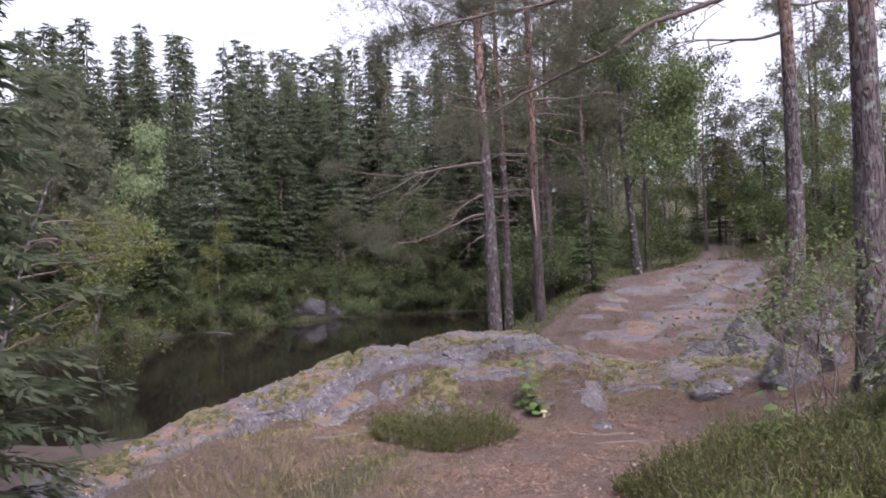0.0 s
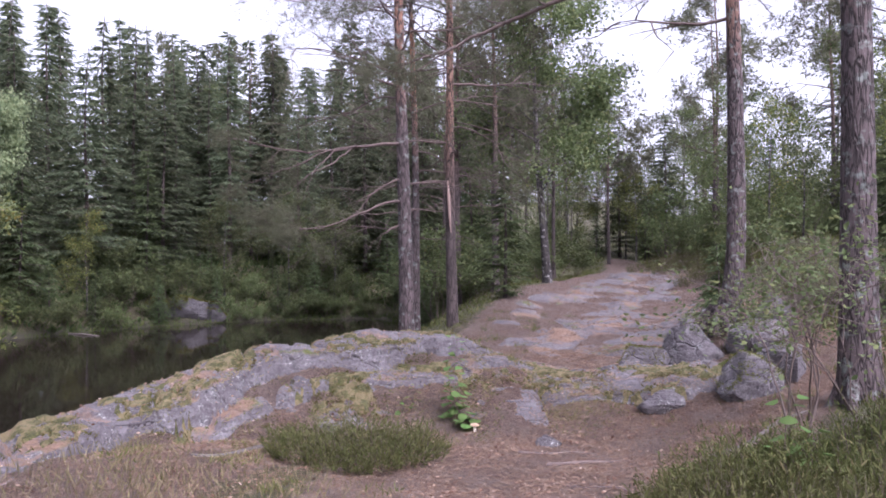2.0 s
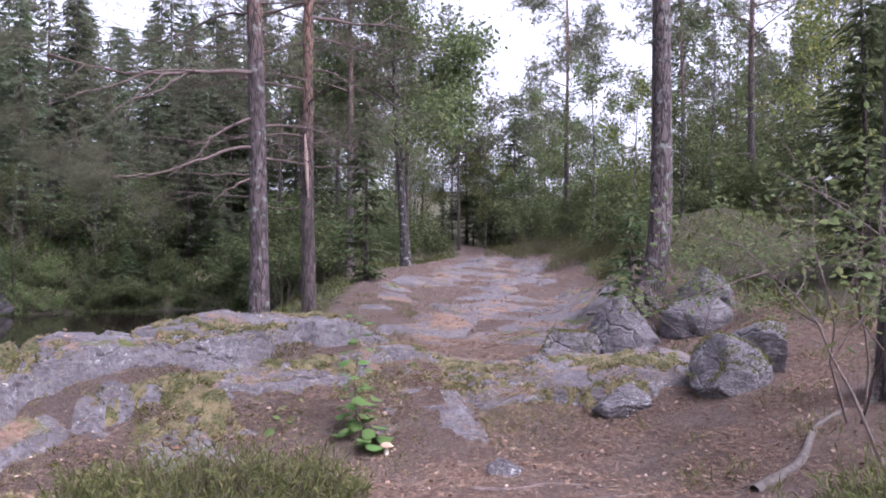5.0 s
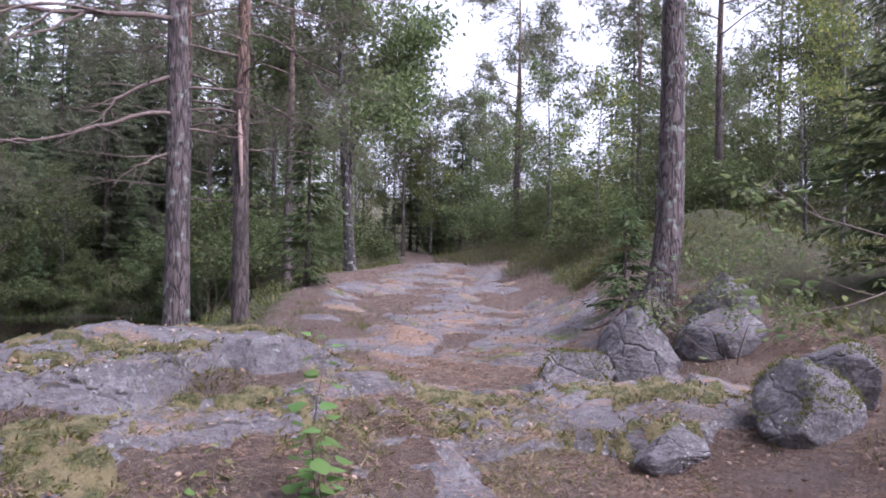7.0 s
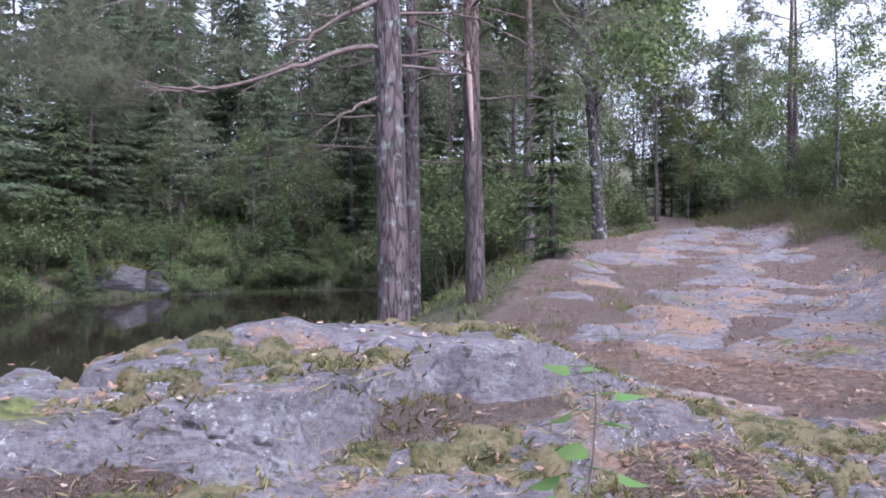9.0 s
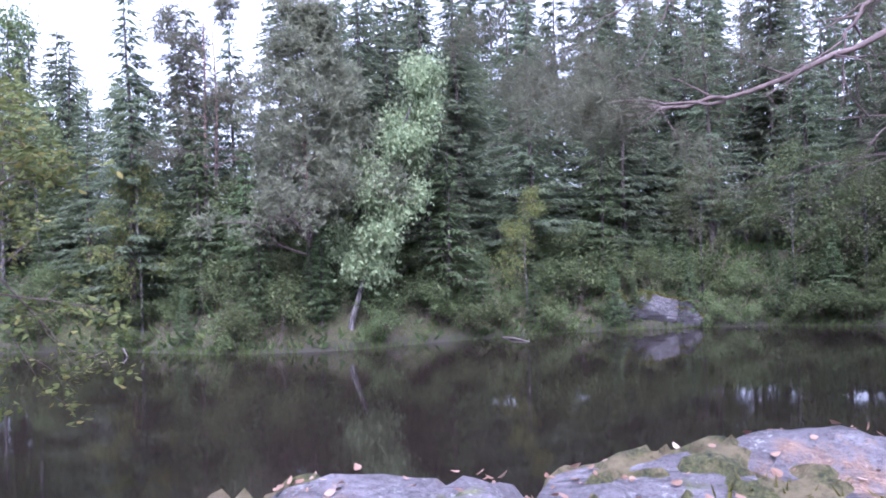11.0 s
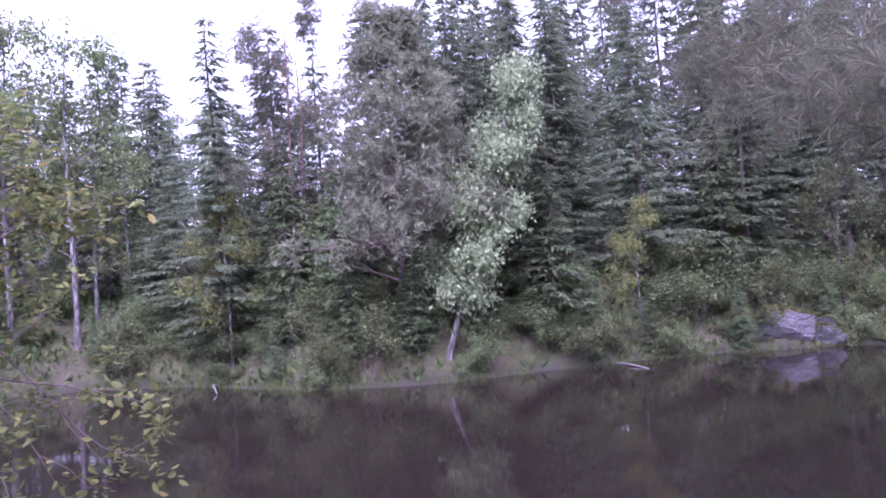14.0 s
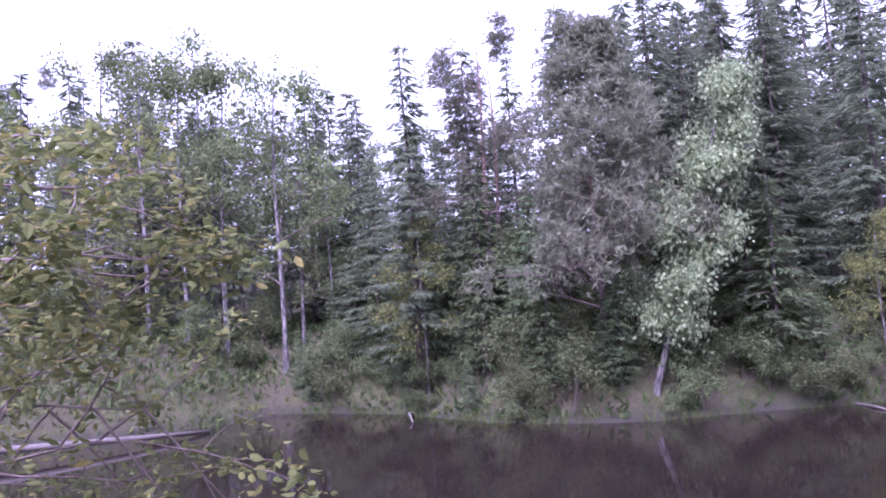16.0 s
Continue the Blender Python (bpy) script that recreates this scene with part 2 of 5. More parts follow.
M_PINENEEDLE = leaf_mat("pine_needles", (0.11, 0.115, 0.078), (0.18, 0.182, 0.115), (0.205, 0.205, 0.12), 0.5)
M_LEAF = leaf_mat("birch_leaves", (0.1, 0.13, 0.058), (0.17, 0.21, 0.09), (0.25, 0.26, 0.105), 0.5)
M_LEAF_PALE = leaf_mat("pale_birch_leaves", (0.15, 0.19, 0.1), (0.27, 0.32, 0.17), (0.36, 0.38, 0.21), 0.45)
M_LEAF_YELLOW = leaf_mat("yellowing_leaves", (0.115, 0.14, 0.045), (0.21, 0.235, 0.08), (0.36, 0.31, 0.1), 0.5)
M_LEAF_BRIGHT = leaf_mat("sapling_leaves", (0.08, 0.15, 0.045), (0.15, 0.25, 0.075), (0.25, 0.32, 0.09), 0.4)
M_SHRUB = leaf_mat("shrub_leaves", (0.07, 0.092, 0.042), (0.13, 0.155, 0.065), (0.18, 0.19, 0.08), 0.46)
M_HEATHER = leaf_mat("heather", (0.075, 0.09, 0.03), (0.15, 0.165, 0.055), (0.22, 0.18, 0.09), 0.35)
M_BERRY = leaf_mat("blueberry_leaves", (0.045, 0.07, 0.025), (0.095, 0.125, 0.042), (0.15, 0.16, 0.055), 0.4)
M_GRASS = leaf_mat("grass", (0.09, 0.12, 0.03), (0.2, 0.22, 0.065), (0.34, 0.3, 0.14), 0.35)
M_GRASS_DRY = leaf_mat("dry_grass", (0.16, 0.15, 0.075), (0.3, 0.26, 0.13), (0.4, 0.35, 0.2), 0.3)
M_SEDGE = leaf_mat("shore_sedge", (0.05, 0.08, 0.02), (0.1, 0.135, 0.035), (0.15, 0.17, 0.05), 0.35)
M_MOSS = leaf_mat("moss", (0.085, 0.092, 0.022), (0.155, 0.155, 0.04), (0.27, 0.23, 0.1), 0.3, 0.9)
M_LITTER = leaf_mat("fallen_leaves", (0.16, 0.09, 0.06), (0.36, 0.25, 0.18), (0.58, 0.46, 0.36), 0.1, 0.8)
M_STRAW = leaf_mat("dry_needles", (0.22, 0.14, 0.09), (0.42, 0.31, 0.21), (0.6, 0.5, 0.37), 0.1, 0.8)
M_ROCK = stone_mat("gneiss", 0.45)
M_ROCK_MOSSY = stone_mat("mossy_gneiss", 0.95)
# the mossy gneiss with its whole colour halved, for the shore rocks
M_ROCK_DARK = stone_mat("dark_shore_gneiss", 0.95, 0.5)
M_GROUND = ground_mat()
M_WATER = water_mat()
M_MOSSMAT = moss_mat()

# ---------------- helpers for building ----------------
def smooth(a, b, x):
    k = np.clip((x - a) / (b - a), 0, 1)
    return k * k * (3 - 2 * k)

def mesh_of(name, verts, faces, mat, shade=True):
    me = bpy.data.meshes.new(name)
    me.from_pydata(np.asarray(verts, dtype=float).tolist(), [], faces if isinstance(faces, list) else faces.tolist())
    me.materials.append(mat)
    if shade:
        me.polygons.foreach_set("use_smooth", [True] * len(me.polygons))
    me.update()
    return me

def part(name, me, parent, label="", place=None):
    ob = new(name, me)
    ob.parent = parent
    if place is not None:
        ob.matrix_basis = place
    if label:
        ob["label"] = label
    return ob

def thing(name, label, category, group="", kind="", at=(0, 0, 0)):
    ob = new(name)
    ob.location = at
    ob.empty_display_size = 0.2
    return tagged(ob, label, category, group, kind)

def solid(name, me, label, category, group="", kind=""):
    return tagged(new(name, me), label, category, group, kind)

def tube(paths, sides=7):
    """Verts and faces of tapered tubes; each path is a list of (x, y, z, radius)."""
    vs, fs = [], []
    for pth in paths:
        a = np.array(pth, dtype=float)
        p, r = a[:, :3], a[:, 3]
        d = np.gradient(p, axis=0)
        d /= np.linalg.norm(d, axis=1)[:, None] + 1e-9
        ref = np.array([0.0, 0.0, 1.0]) if abs(d[0, 2]) < 0.8 else np.array([1.0, 0.0, 0.0])
        u = np.cross(d, ref)
        u /= np.linalg.norm(u, axis=1)[:, None] + 1e-9
        w = np.cross(d, u)
        b0 = len(vs)
        for i in range(len(p)):
            for k in range(sides):
                ang = 2 * math.pi * k / sides
                vs.append(p[i] + r[i] * (math.cos(ang) * u[i] + math.sin(ang) * w[i]))
        for i in range(len(p) - 1):
            for k in range(sides):
                k2 = (k + 1) % sides
                fs.append((b0 + i * sides + k, b0 + i * sides + k2, b0 + (i + 1) * sides + k2, b0 + (i + 1) * sides + k))
        fs.append(tuple(b0 + (len(p) - 1) * sides + k for k in range(sides)))
    return vs, fs

def blades(base, along, width_dir, length, width, fold=0.0):
    """Many slender diamond leaves at once: arrays of base points, directions, side directions, lengths and widths."""
    n = len(base)
    length, width = np.broadcast_to(length, n)[:, None], np.broadcast_to(width, n)[:, None]
    mid = base + along * length * 0.45
    nrm = np.cross(along, width_dir)
    v = np.empty((n, 4, 3))
    v[:, 0] = base
    v[:, 1] = mid + width_dir * width * 0.5 + nrm * fold * width
    v[:, 2] = base + along * length
    v[:, 3] = mid - width_dir * width * 0.5 + nrm * fold * width
    return v.reshape(-1, 3), np.arange(n * 4).reshape(-1, 4)

def ovals(base, along, width_dir, length, width, fold=0.12):
    """Many broad, pointed leaves at once, folded a little along the midrib."""
    n = len(base)
    L, W = np.broadcast_to(length, n)[:, None], np.broadcast_to(width, n)[:, None]
    nrm = np.cross(along, width_dir)
    v = np.empty((n, 8, 3))
    v[:, 0] = base
    for k, (s, w, side) in enumerate(((0.22, 0.4, 1), (0.55, 0.5, 1), (0.85, 0.22, 1), (1.0, 0.0, 0), (0.85, 0.22, -1), (0.55, 0.5, -1), (0.22, 0.4, -1))):
        v[:, k + 1] = base + along * L * s + width_dir * W * w * side + nrm * W * (fold * abs(side) * w * 2 - 0.25 * s * s)
    i = np.arange(n)[:, None] * 8
    return v.reshape(-1, 3), np.concatenate([i + np.array([[0, 1, 2, 3, 4]]), i + np.array([[0, 4, 5, 6, 7]])])

def unit(a):
    return a / (np.linalg.norm(a, axis=-1, keepdims=True) + 1e-9)

# ---------------- the lie of the land ----------------
SHORE = [(-28.6, 22.2), (-24.6, 24.2), (-19.5, 24.6), (-16.8, 26.3), (-15.2, 29.4), (-13.6, 32.2), (-11, 35.2), (-7, 37.6), (-2, 38), (0.6, 33), (-0.6, 27), (-1.6, 22), (-2.2, 16), (-2.6, 13.2),
         (-4.6, 11.8), (-5.8, 10.4), (-7.6, 9.9), (-10.8, 11.0), (-12.2, 8.5), (-13, 3), (-18, -2), (-25, -3), (-30, 4), (-29.5, 12), (-27.6, 17), (-27.4, 19.8)]

def shore_distance(x, y):
    """Metres from the pond's edge: positive on land, negative over the water."""
    best = np.full(np.shape(x), 1e9)
    inside = np.zeros(np.shape(x), dtype=bool)
    n = len(SHORE)
    for i in range(n):
        (ax, ay), (bx, by) = SHORE[i], SHORE[(i + 1) % n]
        k = np.clip(((x - ax) * (bx - ax) + (y - ay) * (by - ay)) / ((bx - ax) ** 2 + (by - ay) ** 2), 0, 1)
        best = np.minimum(best, np.hypot(x - ax - k * (bx - ax), y - ay - k * (by - ay)))
        cross = ((ay > y) != (by > y)) & (x < (bx - ax) * (y - ay) / (by - ay + 1e-12) + ax)
        inside ^= cross
    return np.where(inside, -best, best)

TRAIL_Y = [-8, -3, 1, 4, 7, 9, 12.5, 15, 19, 24, 28.5, 41, 70]
TRAIL_X = [-0.5, -0.9, -1.3, -1.0, 0.1, 0.8, 2.0, 3.0, 4.6, 6.2, 7.8, 11.2, 20]
TRAIL_Z = [2.1, 1.75, 0.95, 0.74, 0.55, 0.5, 0.8, 0.88, 1.15, 1.65, 2.05, 2.6, 2.2]

def waves(x, y, s, seed):
    r = np.random.RandomState(seed)
    z = np.zeros(np.shape(x))
    for _ in range(7):
        a, f, ph = r.uniform(0, 6.28), r.uniform(0.6, 1.7) / s, r.uniform(0, 6.28)
        z = z + np.sin((x * math.cos(a) + y * math.sin(a)) * f * 6.28 + ph)
    return z / 7

# the worn strip: how far it reaches to either side of the trail's middle
EDGE_Y = [0, 6, 10, 14, 18, 22, 26, 30, 34, 40]
EDGE_LEFT = [-1.4, -2.0, -3.0, -3.6, -3.9, -3.7, -3.2, -2.0, -1.0, -0.8]
EDGE_RIGHT = [1.2, 2.2, 4.4, 4.0, 2.8, 2.7, 2.8, 2.5, 1.3, 0.9]

def worn(x, y, soft=0.5):
    """1 on the bare strip of litter and rock, falling to 0 past its edges."""
    d = x - np.interp(y, TRAIL_Y, TRAIL_X)
    lo, hi = np.interp(y, EDGE_Y, EDGE_LEFT), np.interp(y, EDGE_Y, EDGE_RIGHT)
    return smooth(-soft, soft, d - lo) * smooth(soft, -soft, d - hi)

def land(x, y):
    x, y = np.asarray(x, dtype=float), np.asarray(y, dtype=float)
    sd = shore_distance(x, y)
    cx, cz = np.interp(y, TRAIL_Y, TRAIL_X), np.interp(y, TRAIL_Y, TRAIL_Z)
    d = x - cx
    right = np.where(d > 1.4, 9 * (1 - np.exp(-(d - 1.4) * 0.26 / 9 * smooth(-6, 9, y))), 0)
    lo = np.interp(y, EDGE_Y, EDGE_LEFT)
    left = -0.1 * np.maximum(0, -d - 1.6) - 0.3 * smooth(18, 22, y) * np.maximum(0, lo - d)
    near = cz + right + np.maximum(left, -0.9)
    steep = 0.3 + 0.32 * np.maximum(smooth(14, 20, y), smooth(-13, -18, x))
    far = 0.1 + steep * np.minimum(np.maximum(sd, 0), 4) + 0.08 * np.maximum(sd - 4, 0)
    far = np.minimum(far, 3.6) + np.minimum(0.14 * np.maximum(sd - 13, 0), 6) + 1.1 * np.exp(-((x + 18.6) ** 2 + (y - 29.5) ** 2) / 7.0)
    side = smooth(-1.0, 5.0, d + 6 - 0.25 * np.maximum(y - 38, 0)) * (1 - smooth(36, 48, y) * smooth(4, -6, d))
    side = np.maximum(side, smooth(9, 4, y) * smooth(-28, -18, x))
    h = far + (near - far) * side
    q, top, lake = ridge_core(x, y)
    apron = top - 0.66 - 0.2 * q
    h = np.where((q < 4) & ~lake & (apron > h), apron, h)
    h = h * smooth(-0.1, 1.4, sd) + 0.01
    h = h + 1.5 * np.exp(-((x - 8.2) ** 2 + (y - 16.8) ** 2) / 4.0) + 0.5 * np.exp(-((x - 5.6) ** 2 + (y - 14.2) ** 2) / 1.2)
    h = np.where(sd < 0, np.maximum(-1.4, 0.01 + sd * 0.55), h)
    h = h + np.where(sd > 0.5, 0.05 * waves(x, y, 2.2, 3) + 0.02 * waves(x, y, 0.7, 4), 0)
    return h

RIDGE = [(-6.3, 5.6, 0.7), (-5.3, 7.9, 1.0), (-4.5, 9.7, 1.2), (-3.2, 10.9, 1.55), (-1.6, 11.8, 1.63), (-0.6, 12.2, 1.6), (0.4, 12.7, 1.25), (1.2, 12.6, 0.98), (2.4, 12.1, 0.98), (3.6, 11.7, 1.12)]

def ridge_core(x, y):
    """Distance from the crest of the bedrock ridge, the crest's height there, and whether the pond's side is meant."""
    best, z, side = np.full(np.shape(x), 1e9), np.zeros(np.shape(x)), np.zeros(np.shape(x), dtype=bool)
    for (ax, ay, az), (bx, by, bz) in zip(RIDGE, RIDGE[1:]):
        k = np.clip(((x - ax) * (bx - ax) + (y - ay) * (by - ay)) / ((bx - ax) ** 2 + (by - ay) ** 2), 0, 1)
        q = np.hypot(x - ax - k * (bx - ax), y - ay - k * (by - ay))
        lake = ((bx - ax) * (y - ay) - (by - ay) * (x - ax)) > 0
        z = np.where(q < best, az + k * (bz - az), z)
        side = np.where(q < best, lake, side)
        best = np.minimum(best, q)
    return best, z, side

def ridge_rock(x, y):
    """Height of the bedrock ridge between the path and the pond."""
    q, top, lake = ridge_core(x, y)
    edge = q + 0.55 * waves(x, y, 1.9, 8) + 0.12 * waves(x, y, 0.5, 9)
    land_drop = 0.1 * q + 0.03 * q ** 2 + 0.3 * smooth(0.8, 0.9, edge) * smooth(0.6, -0.6, x) + 0.1 * smooth(1.5, 1.6, edge) + 0.28 * np.maximum(0, edge - 1.5)
    z = top - np.where(lake, 0.5 * q ** 2 + 0.3 * q, land_drop)
    r = 0.1 * waves(x, y, 1.7, 11) + 0.035 * np.abs(waves(x, y * 1.6, 0.7, 12)) + 0.014 * waves(x * 0.6, y * 1.4, 0.26, 13) + 0.006 * waves(x, y, 0.11, 14)
    crack = -0.16 * np.exp(-((waves(x, y * 1.3, 2.4, 15)) / 0.022) ** 2) - 0.08 * np.exp(-((waves(x * 1.4, y, 1.6, 16)) / 0.018) ** 2)
    s = (0.25 * x + 0.9 * y + 0.8 * waves(x, y, 2.5, 17)) / 0.42
    s = s - np.floor(s)
    strata = 0.06 * smooth(0.0, 0.85, s) * smooth(1.0, 0.9, s) * (0.5 + 0.5 * waves(x, y, 1.7, 18))
    return z + r + crack + strata

def moss_cover(x, y):
    """Thin moss mats on the shoulders of the ridge."""
    q, top, lake = ridge_core(x, y)
    m = waves(x, y * 1.5, 1.3, 51) + 0.6 * waves(x, y, 0.4, 52) + 0.5 * waves(x, y, 0.14, 54)
    k = smooth(0.02, 0.2, m) * np.where(lake, smooth(0.45, 0.2, q), smooth(2.6, 1.8, q))
    edge = q + 0.55 * waves(x, y, 1.9, 8) + 0.12 * waves(x, y, 0.5, 9)
    k = np.where((edge > 0.74) & (edge < 0.97) & (x < 0.6), 0, k)
    return ridge_rock(x, y) - 0.05 + 0.08 * k + 0.02 * k * waves(x, y, 0.13, 55)

def litter_cover(x, y):
    """Needle litter that has gathered in the hollows of the bedrock."""
    q, top, lake = ridge_core(x, y)
    z = top - 0.1 * q - 0.03 * q ** 2 - 0.26 * smooth(0.7, 1.25, q) * smooth(0.6, -0.6, x) - 0.22 * np.maximum(0, q - 1.5)
    return np.where(lake, -1.0, z - 0.12 + 0.1 * waves(x, y, 1.2, 56) + 0.05 * waves(x, y, 0.35, 57) + 0.025 * waves(x, y, 0.14, 58) - 0.3 * smooth(0.9, 0.5, q))

def path_rock(x, y):
    """Worn bedrock in long slanting backs that break through the litter of the rising path."""
    u, v = x * 0.75 + y * 0.65, y * 0.6 - x * 0.8
    back = waves(u * 0.35, v, 3.4, 31)
    hump = 0.16 * back + 0.13 * waves(x, y, 1.9, 32)
    t = v / 1.15 + 0.7 * waves(x, y, 3.0, 35)
    t = t - np.floor(t)
    ledge = 0.045 * smooth(0.0, 0.9, t) * smooth(1.0, 0.93, t)
    fine = 0.03 * np.abs(waves(x * 1.5, y * 0.8, 0.6, 33)) + 0.012 * waves(x, y, 0.16, 34)
    return land(x, y) - 0.03 + hump + ledge + fine - 0.9 * (1 - worn(x, y, 0.8)) - 1.0 * smooth(14.6, 13.2, y) - 1.0 * smooth(32, 36, y)

def axis(fine0, fine1, step, lo, hi):
    a = list(np.arange(fine0, fine1, step))
    for sign, start, end in ((-1, fine0, lo), (1, a[-1], hi)):
        s, v, out = step, start, []
        while (v - end) * sign < 0:
            s *= 1.09
            v += sign * s
            out.append(v)
        a = out[::-1] + a if sign < 0 else a + out
    return np.array(a)

def sheet(xs, ys, func, mat, name):
    gx, gy = np.meshgrid(xs, ys)
    z = func(gx, gy)
    v = np.stack([gx, gy, z], -1).reshape(-1, 3)
    nx, ny = len(xs), len(ys)
    i = (np.arange(ny - 1)[:, None] * nx + np.arange(nx - 1)[None]).reshape(-1)
    return mesh_of(name, v, np.stack([i, i + 1, i + nx + 1, i + nx], 1), mat), v

gm, gv = sheet(axis(-8, 9, 0.11, -900, 900), axis(-5, 22, 0.11, -600, 1200), land, M_GROUND, "ground")
tr = gm.attributes.new("trail", "FLOAT", "POINT")
tr.data.foreach_set("value", np.maximum(worn(gv[:, 0], gv[:, 1], 0.7) * smooth(0.5, 4.0, gv[:, 1]) * smooth(46, 40, gv[:, 1]), 0.8 * smooth(3.5, 2.0, ridge_core(gv[:, 0], gv[:, 1])[0])))
ground = solid("ground", gm, "brown forest floor of needle litter, moss and dry grass", "ground", kind="structure")

wm = bpy.data.meshes.new("water")
wm.from_pydata([(-45, -12, 0), (3, -12, 0), (3, 42, 0), (-45, 42, 0)], [], [(0, 1, 2, 3)])
wm.materials.append(M_WATER)
water = solid("water", wm, "still dark brown pond water mirroring the forest", "pond", kind="structure")

rm, rv = sheet(np.arange(-8.5, 4.9, 0.055), np.arange(4.2, 15.2, 0.055), lambda x, y: np.where(shore_distance(x, y) > -2.6, ridge_rock(x, y), -1.5), M_ROCK, "bedrock")
bedrock = thing("rock_outcrop", "grey gneiss bedrock ridge with moss and needle litter", "rock")
rf = np.array([tuple(q.vertices) for q in rm.polygons])
mid = rv[rf].mean(axis=1)
joint = mid[:, 0] + 0.45 * (mid[:, 1] - 11) + 0.5 * waves(mid[:, 0], mid[:, 1], 2.0, 19)
step = ridge_core(mid[:, 0], mid[:, 1])[0] + 0.55 * waves(mid[:, 0], mid[:, 1], 1.9, 8) + 0.12 * waves(mid[:, 0], mid[:, 1], 0.5, 9)
cell = np.digitize(joint, [-5.2, -3.6, -2.1, -0.7, 0.9, 2.4]) * 2 + (step > 0.85)
for c in np.unique(cell):
    used, back_to = np.unique(rf[cell == c], return_inverse=True)
    part("slab", mesh_of("slab", rv[used], back_to.reshape(-1, 4), M_ROCK), bedrock)
bpy.data.meshes.remove(rm)

pm, pv = sheet(np.arange(-1.5, 14.0, 0.085), np.arange(13.2, 35.5, 0.085), path_rock, M_ROCK, "path_bedrock")
solid("path_bedrock", pm, "worn grey bedrock showing through the path", "rock")

gx, gy = np.arange(-8.5, 4.9, 0.055)[30:-9], np.arange(4.2, 15.2, 0.055)[32:-25]
mm, _ = sheet(gx, gy, moss_cover, M_MOSSMAT, "rock_moss")
solid("moss_mat", mm, "yellow-green moss mats on the bedrock", "moss", kind="stuff")
lm, _ = sheet(gx, gy, litter_cover, M_GROUND, "rock_litter")
la = lm.attributes.new("trail", "FLOAT", "POINT")
la.data.foreach_set("value", [1.0] * len(lm.vertices))
solid("rock_litter", lm, "brown needle litter lying in the hollows of the bedrock", "litter", kind="stuff")

def surface(x, y):
    """Ground or bedrock, whichever is higher, for arrays of places."""
    near = (x > -8) & (x < 4.6) & (y > 4.5) & (y < 15)
    up = (x > -1.4) & (x < 13.8) & (y > 13.4) & (y < 35.3)
    return np.maximum(np.maximum(land(x, y), np.where(near, np.maximum(ridge_rock(x, y), litter_cover(x, y)), -9)), np.where(up, path_rock(x, y), -9))

def top_of(x, y):
    """The surface one stands on: ground or bedrock, whichever is higher."""
    g = float(land(x, y))
    if -8 < x < 4.6 and 4.5 < y < 15:
        g = max(g, float(ridge_rock(np.array(x), np.array(y))))
    return g

# ---------------- rocks ----------------
def boulder(size, seed, mat, flat=0.6, cuts=3, name="boulder"):
    bm = bmesh.new()
    bmesh.ops.create_icosphere(bm, subdivisions=5, radius=1.0)
    r = random.Random(seed)
    planes = [(Vector((r.uniform(-1, 1), r.uniform(-1, 1), r.uniform(-0.2, 1))).normalized(), r.uniform(0.55, 0.8)) for _ in range(cuts + 4)]
    off = Vector((seed * 3.1, seed * 1.7, 0))
    for v in bm.verts:
        c = v.co.copy()
        for n, k in planes:
            over = c.dot(n) - k
            if over > 0:
                c -= n * over * 0.97
        c *= 1 + 0.1 * noise.fractal(c * 1.6 + off, 1, 2, 5) + 0.07 * abs(noise.fractal(c * 4 + off, 1, 2, 3))
        v.co = Vector((c.x * size[0], c.y * size[1], max(c.z, -flat) * size[2]))
    me = bpy.data.meshes.new(name)
    bm.to_mesh(me)
    bm.free()
    me.materials.append(mat)
    me.polygons.foreach_set("use_smooth", [True] * len(me.polygons))
    return me

def put_rock(name, x, y, size, seed, label, mat=None, turn=0.0, sink=0.3, tilt=0.0):
    ob = solid(name, boulder(size, seed, mat or M_ROCK, name=name), label, "rock")
    ob.matrix_world = pose(x, y, top_of(x, y) + size[2] * (0.6 - sink), tilt, 0, turn)
    if mat in (M_ROCK_MOSSY, M_ROCK_DARK):
        moss_cap(ob, seed, 0.035 if name == "boulder" else 0.11)
    return ob

def moss_cap(ob, seed, length):
    """Short moss on the upper faces of a rock, in patches."""
    g = np.random.RandomState(seed)
    co = np.array([v.co for v in ob.data.vertices])
    no = np.array([v.normal for v in ob.data.vertices])
    ok = (no[:, 2] > 0.45) & (waves(co[:, 0] + seed, co[:, 1], 0.7, seed) + 0.6 * waves(co[:, 0], co[:, 1] + co[:, 2], 0.25, seed + 1) > -0.05)
    k = g.choice(np.flatnonzero(ok), 1900)
    base = co[k] + g.normal(0, 0.02, (len(k), 3)) * np.array([1, 1, 0.1])
    d = unit(no[k] + g.normal(0, 0.6, (len(k), 3)))
    w = unit(np.cross(d, g.normal(0, 1, d.shape)))
    v, f = blades(base, d, w, length * g.uniform(0.5, 1.3, len(k)), length * 0.3)
    part("moss", mesh_of("moss", v, f, M_MOSS, False), ob, "olive-green moss cap")["kind"] = "stuff"

